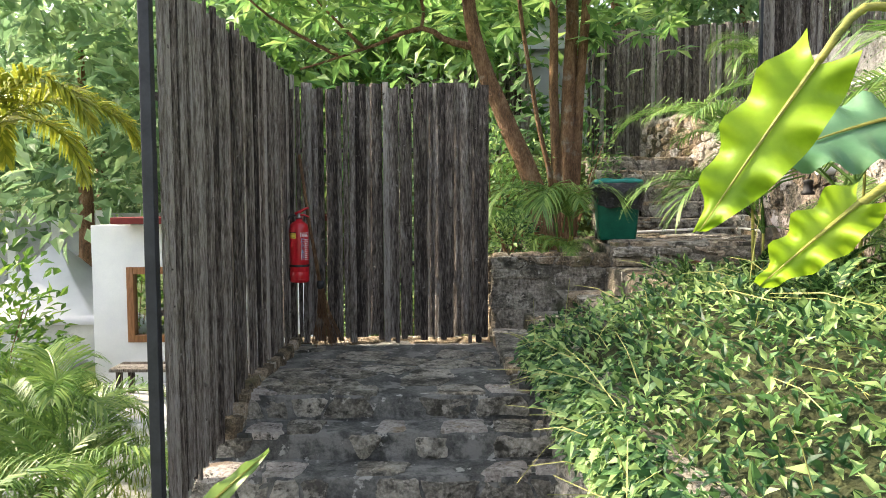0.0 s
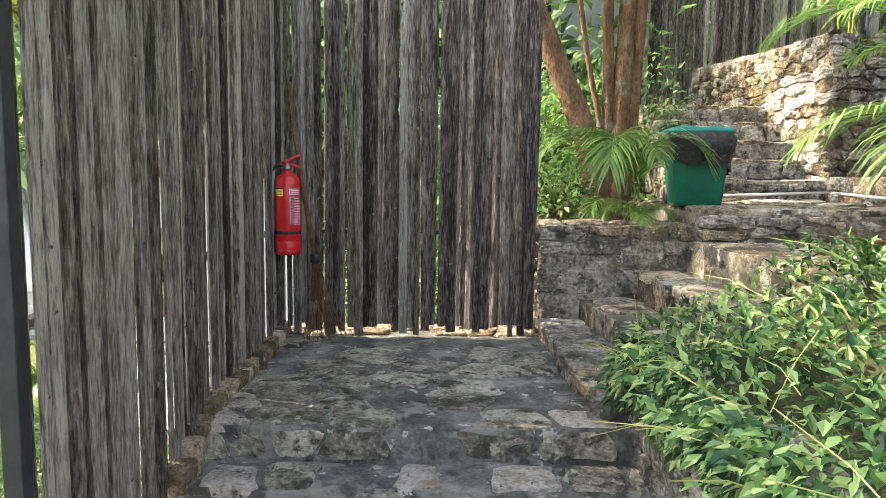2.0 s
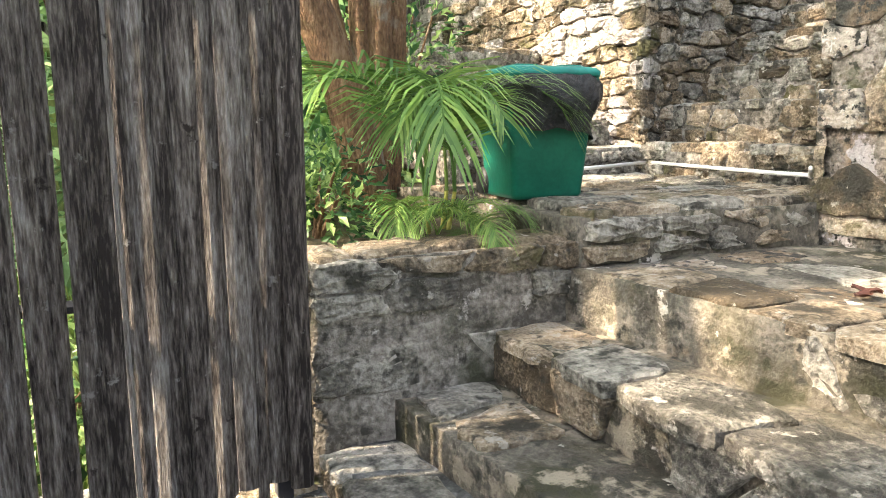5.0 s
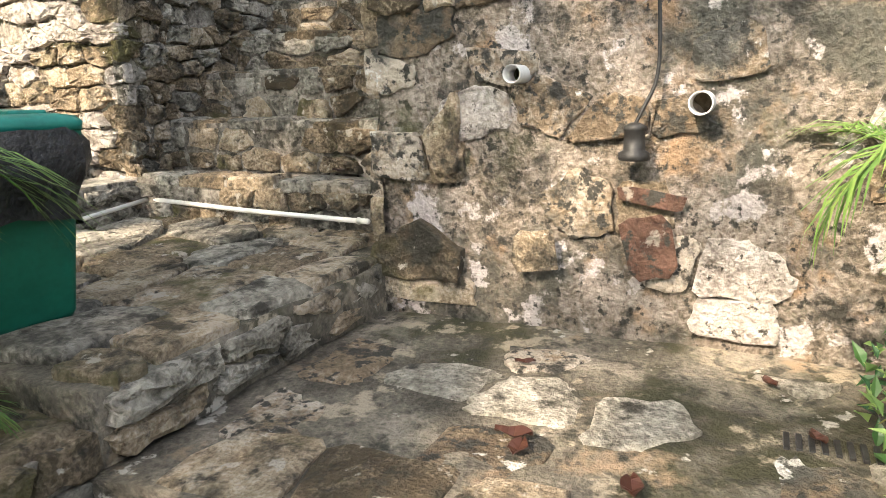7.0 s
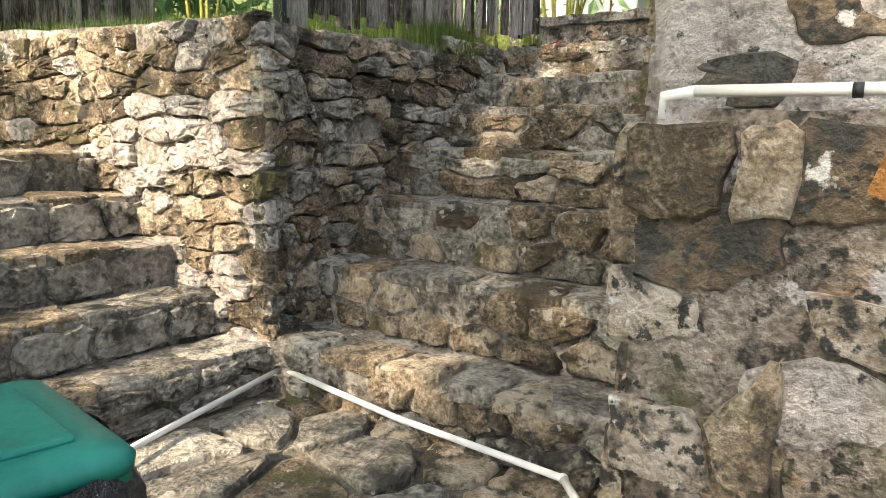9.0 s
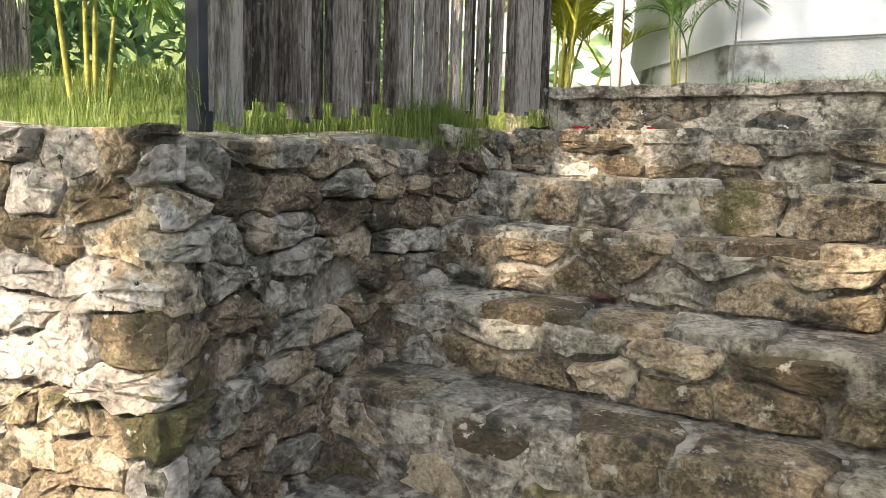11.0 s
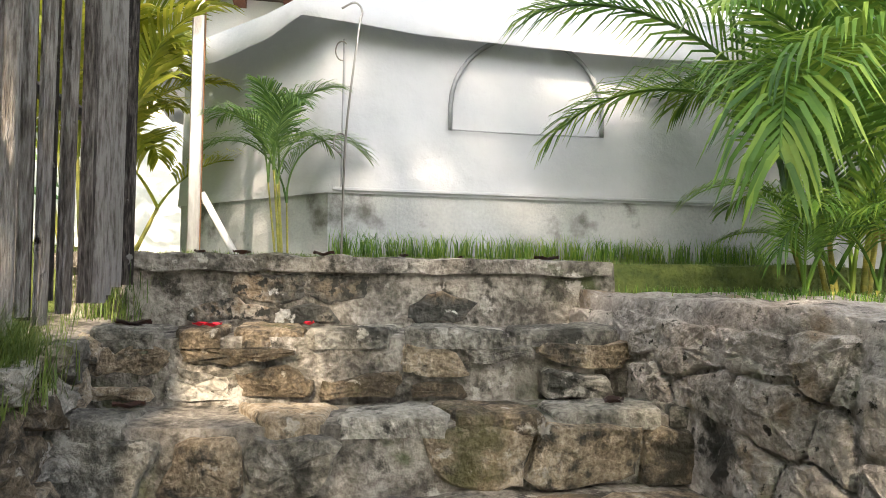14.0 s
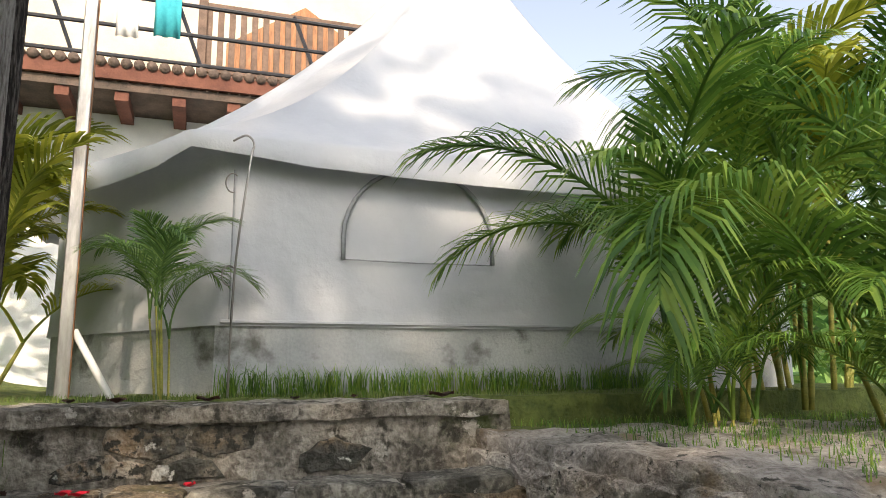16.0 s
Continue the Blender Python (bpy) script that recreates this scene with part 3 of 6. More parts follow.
# kerb of the upper terrace
kerb = setting("terrace_kerb", roughen(prism([(5.47, 6.1), (5.98, 6.1), (5.98, 8.0), (5.47, 8.0)], 2.4, 3.02), 0.1, 0.012, 6), mortar, "rough concrete kerb and path at the head of the stairs", True)
masonry(kerb, (5.47, 7.85, 2.80), (0, -1, 0), (0, 0, 1), 1.7, 0.17, 141, 0.09, 0.22, 0.012, ("grey", "block"), 0.3)
kslab = setting("kerb_path", roughen(prism([(5.44, 6.12), (6.0, 6.12), (6.0, 8.0), (5.44, 8.0)], 2.975, 3.028), 0.06, 0.012, 9), mortar, "thin grey concrete path on the kerb", True)
# palm bed wall, its end in the sun
bedwall = setting("wall_bed", roughen(prism([(0.40, 6.03), (1.42, 6.03), (1.42, 6.3), (0.42, 6.3)], 0.2, 1.17), 0.1, 0.014, 5), mortar, "grey cracked mortar wall capped with flat stones", True)
masonry(bedwall, (0.40, 6.3, 0.45), (0, -1, 0), (0, 0, 1), 0.27, 0.72, 121, 0.1, 0.2, 0.03, ("warm",))
masonry(bedwall, (0.40, 6.03, 0.98), (1, 0, 0), (0, 0, 1), 1.0, 0.2, 122, 0.1, 0.26, 0.02, ("grey", "warm"), 0.85)
masonry(bedwall, (0.40, 6.03, 0.5), (1, 0, 0), (0, 0, 1), 1.0, 0.5, 124, 0.13, 0.3, 0.010, ("grey",), 0.55)
paving(bedwall, [(0.42, 6.05), (1.4, 6.05), (1.4, 6.3), (0.42, 6.3)], 1.17, 123, 0.24, ("flag",), 0.03, 1)
# hedge bed wall beside the entry steps
hedgewall = setting("wall_hedge", roughen(prism([(0.66, -3.0), (0.9, -3.0), (0.9, 4.7), (0.62, 4.7)], -0.3, lambda x, y: 0.8), 0.12, 0.02, 5), mortar, "rough stone retaining wall under the hedge", True)
masonry(hedgewall, (0.62, 4.7, 0.0), (0.0, -1, 0), (0, 0, 1), 4.0, 0.78, 131, 0.13, 0.28, 0.035, ("grey",), 0.8)

# ---- beds of soil and grass behind the walls ----
setting("palm_bed", roughen(prism([(0.45, 6.28), (1.42, 6.28), (1.75, 7.7), (1.75, 11), (0.2, 11), (0.2, 6.5)], 0.2, lambda x, y: 1.12 + 0.05 * (y - 6)), 0.25, 0.04, 3), soil, "dark soil of the palm bed", True)
setting("hedge_bed", roughen(prism([(0.85, -3), (2.75, -3), (2.75, 4.3), (0.85, 4.4)], -0.2, lambda x, y: 0.75 + 0.12 * (x - 0.8)), 0.25, 0.03, 3), soil, "dark soil under the hedge", True)
setting("upper_lawn", roughen(prism([(3.35, 8.3), (5.6, 8.2), (5.6, 7.95), (12, 7.95), (12, 14), (3.3, 14)], 1.0, lambda x, y: 2.6 + 0.42 * max(0, min(1, (x - 3.3) / 2.2)) + 0.1 * max(0, min(6, y - 8.5))), 0.5, 0.05, 1.5), grass_ground, "rough grass on the upper bank", True)
setting("terrace_ground", roughen(prism([(5.9, 2), (12, 2), (12, 8.0), (5.9, 8.0)], 1.0, 3.03), 0.3, 0.02, 2), grass_ground, "grassy strip in front of the tent", True)
setting("terrace_bed", roughen(prism([(2.95, 2), (5.95, 2), (5.95, 6.12), (5.5, 6.12), (3.0, 5.95)], 1.0, lambda x, y: 2.7 + 0.2 * max(0, min(1, (x - 3.0) / 1.2))), 0.3, 0.02, 2), grass_ground, "shaded grass bed above the old wall", True)
setting("back_bank", roughen(prism([(1.7, 8.9), (3.05, 8.9), (3.0, 14), (-2, 14), (0.2, 9)], -0.5, lambda x, y: 2.1 + 0.12 * (y - 9)), 0.4, 0.06, 2), grass_ground, "grassy bank behind the steps", True)


# ---- timber fences: each board its own ----
def board_mesh(w, d, h, rnd):
    bm = bmesh.new()
    prof = [(-w / 2, 0), (-w * 0.42, d * 0.7), (-w * 0.12, d), (w * 0.2, d * 0.95), (w * 0.44, d * 0.6), (w / 2, 0)]
    prof = [(x + rnd.uniform(-0.06, 0.06) * w, y * rnd.uniform(0.8, 1.15)) for x, y in prof]
    rings, n = [], 6
    lean, ph = rnd.uniform(-0.006, 0.006), rnd.random() * 9
    for i in range(n + 1):
        z = h * i / n
        dx = lean * i / n * 2 + 0.004 * math.sin(ph + z * 3)
        f = 1 + 0.07 * math.sin(ph * 2 + z * 4.1)
        rings.append([bm.verts.new((x * f + dx, y * f, z)) for x, y in prof])
    for r, s in zip(rings, rings[1:]):
        for k in range(len(prof)):
            bm.faces.new((r[k], r[(k + 1) % len(prof)], s[(k + 1) % len(prof)], s[k]))
    bm.faces.new(rings[0][::-1])
    bm.faces.new(rings[-1])
    bmesh.ops.recalc_face_normals(bm, faces=bm.faces)
    me = bpy.data.meshes.new("board")
    bm.to_mesh(me)
    bm.free()
    me.materials.append(timber)
    return me


rnd = random.Random(77)
BOARDS = [board_mesh(1.0, 0.55, 1.0, rnd) for _ in range(16)]


def fence(name, a, b, z0, z1, seed, width=0.05, label="", gap=0.2, front=1, posts=(), loose=0.04, lean=0.0):
    """Upright boards from a to b; front 1: boards stand on the side to the right of a to b."""
    rnd = random.Random(seed)
    a, b = Vector((*a, 0)), Vector((*b, 0))
    u = (b - a).normalized()
    n = Vector((u.y, -u.x, 0)) * front
    f = tagged(new(name), label, "fence", "", "")
    s, length = 0.0, (b - a).length
    while s < length:
        w = width * rnd.uniform(0.6, 1.45)
        t = (s + w / 2) / length
        lo = z0(t) if callable(z0) else z0
        hi = z1(t) if callable(z1) else z1
        lo, hi = lo + rnd.uniform(-loose, loose), hi + rnd.uniform(-0.03, 0.03)
        ob = new("board", rnd.choice(BOARDS))
        ob.parent = f
        p = a + u * (s + w / 2) + n * rnd.uniform(-0.014, 0.024)
        d = rnd.choice((1, 1, -1))
        up = Vector((u.x * (rnd.uniform(-0.006, 0.006) + lean), u.y * (rnd.uniform(-0.006, 0.006) + lean), 1)) * (hi - lo)
        m = Matrix.Identity(4)
        for i in range(3):
            m[i][0], m[i][1], m[i][2], m[i][3] = u[i] * w * 1.02 * d, n[i] * w * 0.75, up[i], p[i] + (lo if i == 2 else 0)
        ob.matrix_basis = m
        s += w * (1 + (rnd.uniform(0.1, 0.36) if rnd.random() < gap else -0.13))
    for zr in (0.3, 0.75):
        lo, hi = (z0(0.5) if callable(z0) else z0), (z1(0.5) if callable(z1) else z1)
        bm, z = bmesh.new(), lo + (hi - lo) * zr
        tube(bm, [a - n * 0.03 + Vector((0, 0, z)), b - n * 0.03 + Vector((0, 0, z))], 0.02, 6)
        part("rail", bm, steel_black, f, "black steel rail")
    for t, lo, hi in posts:
        bm, p = bmesh.new(), a + u * (length * t) - n * (0.05 if 0 < t < 1 else 0)
        box(bm, p.x - 0.025, p.y - 0.025, lo, p.x + 0.025, p.y + 0.025, hi, 0.004)
        part("post", bm, steel_black, f, "black square steel post")
    return f


fence("side_fence", (-1.27, 3.2), (-1.25, 5.98), lambda t: 0.12 + 0.34 * min(1, t / 0.5), 2.65, 1, 0.044, "tall fence of dark weathered timber strips beside the steps", 0.06, 1, [(-0.018, -0.1, 2.75)])
fence("back_fence", (-1.33, 5.97), (0.32, 5.97), lambda t: 0.50, lambda t: 2.58, 12, 0.052, "weathered grey timber strip fence screening the landing", 0.2, 1, [(0.985, 0.42, 2.56)])
fence("stair_fence", (3.47, 7.97), (5.40, 7.80), lambda t: 2.77 + 0.15 * t, 4.75, 3, 0.05, "weathered timber strip fence above the rubble wall", 0.3, 1, [(0.0, 2.72, 4.7)])


# ---- plants ----
def mesh_of(name, verts, faces, material):
    me = bpy.data.meshes.new(name)
    me.from_pydata(verts, [], faces)
    me.materials.append(material)
    return me


def add_leaf(vs, fs, p, d, n, length, width, fold=0.25):
    """One folded pointed leaf from p along d."""
    d = d.normalized()
    s = d.cross(n)
    if s.length < 1e-3:
        s = d.cross(Vector((0.3, 0.9, 0.2)))
    s.normalize()
    n = s.cross(d)
    k = len(vs)
    mid = p + d * length * 0.45
    vs += [p, mid + s * width / 2 + n * width * fold, mid - s * width / 2 + n * width * fold, p + d * length - n * length * 0.12, mid]
    fs += [(k, k + 4, k + 1), (k, k + 2, k + 4), (k + 1, k + 4, k + 3), (k + 4, k + 2, k + 3)]


def frond_mesh(material, length, seed, pairs=34, leaflet=0.3, width=0.022, rise=1.0, droop=1.3, vee=0.5, bushy=0.0, sag=0.35):
    """A feathered palm frond: midrib in the xz plane from the origin, leaflets on both sides."""
    rnd = random.Random(seed)
    rib, ang, p = [], rise, Vector((0, 0, 0))
    n = 16
    for i in range(n + 1):
        rib.append(p.copy())
        p = p + Vector((math.cos(ang), 0, math.sin(ang))) * (length / n)
        ang -= droop / n * (0.5 + 1.0 * i / n)
    bm = bmesh.new()
    tube(bm, rib, [length * 0.008 * (1.15 - i / n) + 0.0012 for i in range(n + 1)], 5)
    vs, fs = [v.co.copy() for v in bm.verts], [tuple(v.index for v in f.verts) for f in bm.faces if not bm.verts.index_update()]
    bm.free()
    for i in range(pairs):
        t = 0.22 + 0.78 * i / (pairs - 1)
        k = min(int(t * n), n - 1)
        f = t * n - k
        q = rib[k].lerp(rib[k + 1], f)
        d = (rib[k + 1] - rib[k]).normalized()
        up = Vector((-d.z, 0, d.x))
        ll = leaflet * (0.45 + 0.75 * math.sin(math.pi * min(1, 0.18 + 0.82 * t)) ** 0.8) * rnd.uniform(0.85, 1.1)
        for side in (1, -1):
            for b in range(1 + (1 if bushy else 0)):
                out = Vector((0, side, 0))
                dd = (out * (1.0 - 0.45 * t) + d * (0.45 + 0.75 * t) + up * (vee + (rnd.uniform(-bushy, bushy) if bushy else 0)) * (1 - 0.5 * t)).normalized()
                dd = (dd + Vector((rnd.uniform(-0.07, 0.07), rnd.uniform(-0.07, 0.07), rnd.uniform(-0.07, 0.07)))).normalized()
                s = dd.cross(up).normalized() * width / 2
                m = len(vs)
                pts = [q, q + dd * ll * 0.35, q + dd * ll * 0.72 - Vector((0, 0, ll * sag * 0.35)), q + dd * ll * 0.97 - Vector((0, 0, ll * sag))]
                vs += [pts[0] - s * 0.5, pts[0] + s * 0.5, pts[1] - s, pts[1] + s, pts[2] - s * 0.8, pts[2] + s * 0.8, pts[3]]
                fs += [(m, m + 1, m + 3, m + 2), (m + 2, m + 3, m + 5, m + 4), (m + 4, m + 5, m + 6)]
    return mesh_of("frond", vs, fs, material)


FRONDS = {
    "green": [frond_mesh(palm_green, 1.0, s, 44, 0.32, 0.012, 1.15, 1.7 + 0.3 * s, sag=0.45) for s in range(4)],
    "dark": [frond_mesh(palm_dark, 1.0, 10 + s, 50, 0.25, 0.0105, 1.2, 1.7 + 0.3 * s, 0.4, 0, 0.5) for s in range(4)],
    "hanging": [frond_mesh(palm_green, 1.0, 60 + s, 44, 0.36, 0.013, 1.2, 2.7 + 0.25 * s, 0.25, 0, 0.4) for s in range(3)],
    "yellow": [frond_mesh(palm_yellow, 1.0, 20 + s, 34, 0.30, 0.022, 1.2, 1.5 + 0.25 * s) for s in range(3)],
    "foxtail": [frond_mesh(palm_yellow, 1.0, 30 + s, 60, 0.15, 0.016, 0.9, 2.3, 0.6, 0.9) for s in range(2)],
    "fern": [frond_mesh(hedge_leaf, 1.0, 40 + s, 44, 0.085, 0.028, 1.25, 1.7 + 0.3 * s, 0.1, 0, 0.1) for s in range(3)],
    "banana": [frond_mesh(palm_green, 1.0, 50, 30, 0.16, 0.06, 0.9, 0.6, 0.2, 0, 0.05)],
}


def frond(parent, kind, p, turn, size, tilt=0.0, seed=0, name="frond"):
    ob = new(name, FRONDS[kind][seed % len(FRONDS[kind])])
    ob.parent = parent
    ob.matrix_basis = Matrix.Translation(p) @ Matrix.Rotation(turn, 4, "Z") @ Matrix.Rotation(-tilt, 4, "Y") @ Matrix.Diagonal((size, size, size, 1))
    return ob


def palm(at, kind, count, size, label, seed, stems=3, stem=0.4, spread=0.12, turn0=None, arc=6.2832, tilt=(-0.5, 0.35), group=""):
    rnd = random.Random(seed)
    p = thing("palm", label, "palm", group, "", at)
    tops = []
    for i in range(stems):
        a, r = rnd.random() * 6.28, spread * rnd.uniform(0.3, 1)
        b = Vector((r * math.cos(a), r * math.sin(a), -0.06))
        t = b + Vector((b.x * 0.8, b.y * 0.8, stem * rnd.uniform(0.7, 1.2)))
        bm = bmesh.new()
        n = 7
        tube(bm, [b.lerp(t, k / n) for k in range(n + 1)], [0.0145 * min(1, size ** 2) * (1.05 - 0.4 * k / n) * (1.12 if k % 2 else 1) for k in range(n + 1)], 7)
        part("stem", bm, palm_stem, p, "ringed yellow-green stem", True)
        tops.append(t)
    for i in range(count):
        t = tops[i % stems] if stems else Vector((0, 0, 0))
        a = (turn0 if turn0 is not None else 0) + arc * (i + rnd.uniform(-0.3, 0.3)) / count
        frond(p, kind, t, a, size * rnd.uniform(0.75, 1.15), rnd.uniform(*tilt), rnd.randrange(9))
    return p


def scatter_leaves(count, seed, where, length=(0.05, 0.09), ratio=0.45, up=0.5):
    """Leaves at places drawn by where(rnd) -> (place, outward)."""
    rnd, vs, fs = random.Random(seed), [], []
    for _ in range(count):
        p, o = where(rnd)
        d = (o + Vector((rnd.gauss(0, 0.6), rnd.gauss(0, 0.6), rnd.gauss(0, 0.45)))).normalized()
        n = (Vector((rnd.gauss(0, 0.4), rnd.gauss(0, 0.4), 1)) * up + o * (1 - up)).normalized()
        ll = rnd.uniform(*length)
        add_leaf(vs, fs, p, d, n, ll, ll * ratio * rnd.uniform(0.8, 1.2))
    return vs, fs


# hedge over the retaining wall
def hedge_top(x, y):
    return 0.80 + 0.42 * min(1, max(0, (x - 0.55) / 0.75)) - 0.05 * max(0, 2.4 - y) + 0.09 * noise.noise(Vector((x * 2.3, y * 2.3, 4)))


def hedge_at(rnd):
    if rnd.random() < 0.33:
        y = rnd.uniform(-1.5, 4.45)
        h = rnd.random() ** 1.4
        drape = 0.26 + 0.16 * noise.noise(Vector((y * 1.9, 7, 1)))
        return Vector((0.62 - 0.09 * math.sin(h * 3.1) + rnd.gauss(0, 0.035), y, 0.86 - h * drape)), Vector((-0.8, -0.2, -0.35))
    x, y = 0.56 + 1.95 * rnd.random() ** 1.25, rnd.uniform(-1.5, 4.5)
    return Vector((x, y, hedge_top(x, y) - 0.14 * rnd.random() ** 2)), Vector((-0.35, -0.25, 0.5))


vs, fs = scatter_leaves(23000, 3, hedge_at, (0.035, 0.08), 0.42)
hedge = tagged(new("hedge", mesh_of("hedge", vs, fs, hedge_leaf)), "dense bright green trailing hedge over the retaining wall", "hedge", "", "stuff")
rnd = random.Random(12)
bm = bmesh.new()
for i in range(200):
    p, o = hedge_at(rnd)
    d = Vector((rnd.uniform(-1, 0.2), rnd.uniform(-0.7, 0.7), rnd.uniform(-0.15, 0.35))).normalized() * rnd.uniform(0.12, 0.42)
    q = p + Vector((0, 0, 0.03))
    tube(bm, [q, q + d * 0.5 + Vector((0, 0, 0.025)), q + d], [0.0022, 0.0019, 0.0012], 3, False)
straw = mat("pale_stem", [(0.3, (0.2, 0.24, 0.06)), (0.7, (0.42, 0.38, 0.16))], 5, bump=0)
twigs = part("stems", bm, straw, hedge, "pale thin trailing stems")
# dark sheet under the leaves; its colour paints the shade in the hedge's gaps
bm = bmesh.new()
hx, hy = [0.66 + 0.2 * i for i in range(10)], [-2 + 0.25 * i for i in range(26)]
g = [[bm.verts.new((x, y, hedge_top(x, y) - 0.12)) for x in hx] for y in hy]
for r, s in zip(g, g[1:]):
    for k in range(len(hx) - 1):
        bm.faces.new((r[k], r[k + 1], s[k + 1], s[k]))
part("inner_growth", bm, mat("hedge_gap_shade", [(0.3, (0.015, 0.02, 0.008)), (0.7, (0.06, 0.07, 0.025))], 14, bump=0.8), hedge, "", True)

# ferns on the hedge bed
rnd = random.Random(31)
for fx, fy, fz, fs_ in ((1.75, 4.05, 1.05, 0.42), (2.05, 3.75, 1.1, 0.5), (2.3, 3.45, 1.1, 0.5), (1.7, 3.2, 1.1, 0.42), (2.2, 3.0, 1.1, 0.5), (2.45, 3.95, 1.1, 0.45), (1.45, 4.2, 1.05, 0.3), (1.9, 2.6, 1.1, 0.42)):
    f = thing("fern", "green sword fern with narrow toothed fronds", "fern", "ferns on the hedge bed", "", (fx, fy, fz))
    for i in range(13):
        frond(f, "fern", Vector((0, 0, 0)), 0.48 * i + rnd.random(), fs_ * rnd.uniform(0.8, 1.3), rnd.uniform(-0.4, 0.35), i)


def blade(name, base, tip, face, width, material, parent, seed, wave=0.035, label=""):
    """A big ribbed heart-shaped leaf from base to tip, its upper side towards face."""
    base, tip, face = Vector(base), Vector(tip), Vector(face).normalized()
    d = (tip - base)
    ln_, d = d.length, d.normalized()
    s = d.cross(face).normalized()
    n = s.cross(d)
    bm, rows, nu, nv = bmesh.new(), [], 22, 8
    for i in range(nu + 1):
        t = i / nu
        w = width * (math.sin(math.pi * (0.16 + 0.84 * t) ** 0.85) ** 0.8 if t < 1 else 0.02) + 0.004
        row = []
        for j in range(-nv, nv + 1):
            q = j / nv
            ed = abs(q) ** 2 * wave * math.sin(t * 23 + seed + (2 if q > 0 else 0)) + 0.003 * math.cos(t * 46 - 9 * abs(q)) * abs(q)
            back = -0.16 * ln_ * abs(q) ** 1.5 * (1 - t) ** 3
            row.append(bm.verts.new(base + d * (t * ln_ + back + 0.5 * ed) + s * (q * w * (1 + 0.7 * ed)) + n * (ed - 0.25 * width * q * q - 0.10 * ln_ * t * t + 0.02 * abs(q))))
        rows.append(row)
    for r, q in zip(rows, rows[1:]):
        for k in range(2 * nv):
            bm.faces.new((r[k], r[k + 1], q[k + 1], q[k]))
    ob = part(name, bm, material, parent, label, True)
    bm = bmesh.new()
    tube(bm, [base + d * (t * ln_) + n * (0.006 - 0.10 * ln_ * t * t) for t in [k / 8 for k in range(9)]], [0.006 * (1.1 - k / 8) for k in range(9)], 6)
    part("midrib", bm, palm_stem, ob)
    return ob


taro = thing("taro_plant", "giant taro with large wavy yellow-green leaves", "plant", "", "", (0, 0, 0))
blade("leaf", (0.885, 1.73, 1.93), (0.60, 1.69, 1.55), (-0.35, -1.0, 0.35), 0.095, taro_leaf, taro, 1, 0.05, "bright yellow-green backlit leaf")
blade("leaf", (1.22, 1.98, 1.83), (0.86, 1.86, 1.75), (-0.1, -0.75, 0.7), 0.13, taro_dark, taro, 4, 0.03, "glossy blue-green leaf")
blade("leaf", (0.93, 1.62, 1.60), (0.70, 1.58, 1.43), (-0.2, -0.9, 0.5), 0.062, taro_leaf, taro, 2, 0.05, "bright yellow-green leaf")
for pts in (((0.885, 1.73, 1.93), (1.03, 1.75, 2.07), (1.25, 1.8, 1.9), (1.35, 1.85, 0.95)), ((1.22, 1.98, 1.83), (1.4, 2.0, 1.7), (1.42, 1.95, 0.95)), ((0.93, 1.62, 1.60), (1.1, 1.66, 1.6), (1.36, 1.8, 0.95))):
    bm = bmesh.new()
    tube(bm, curve_pts(pts, 14), [0.009 + 0.006 * k / 14 for k in range(15)], 8)
    part("petiole", bm, palm_stem, taro, "thick pale green stalk", True)
bm = bmesh.new()
tube(bm, [(1.40, 1.95, 0.8), (1.40, 1.95, 1.6), (1.41, 1.95, 2.6), (1.42, 1.96, 3.6)], [0.045, 0.04, 0.038, 0.036], 10)
pole_tree = thing("pale_trunk", "slender pale bark trunk beside the hedge", "tree")
part("trunk", bm, mat("pale_bark", [(0.3, (0.24, 0.18, 0.12)), (0.7, (0.5, 0.42, 0.32))], 8, bump=0.5), pole_tree, "", True)


# palms
bed_palm = palm((1.1, 6.62, 1.15), "hanging", 5, 0.92, "feathery green palm hanging over the bed wall", 5, 3, 0.2, 0.06, -2.75, 1.5, (0.2, 0.42))
frond(bed_palm, "hanging", Vector((0, 0, 0.2)), -0.55, 0.85, 0.3, 1)
palm((1.08, 6.48, 1.15), "hanging", 8, 0.42, "low drooping palm with yellowing fronds at the bed wall", 6, 3, 0.06, 0.1, -2.9, 2.9, (-0.2, 0.3))
palm((0.72, 6.95, 1.15), "green", 7, 0.6, "low feathery green palm in the soil bed", 16, 2, 0.1, 0.06, 1.2, 3.0, (-0.3, 0.2))
palm((2.12, 3.75, 0.98), "green", 11, 0.85, "arching yellow-green palm beside the old wall", 8, 3, 0.95, 0.08, tilt=(-0.45, 0.2))
palm((2.2, 2.6, 1.0), "green", 10, 1.1, "arching feathery palm behind the hedge", 9, 3, 0.8, 0.1, tilt=(-0.1, 0.4))
palm((2.5, 4.3, 1.05), "green", 6, 0.55, "small feathery palm at the yard edge", 19, 2, 0.35, 0.06, tilt=(-0.2, 0.3))
palm((1.75, 3.95, 0.93), "green", 8, 0.85, "arching yellow-green palm at the corner of the hedge bed", 44, 2, 0.8, 0.05, 2.1, 2.4, (-0.2, 0.25))
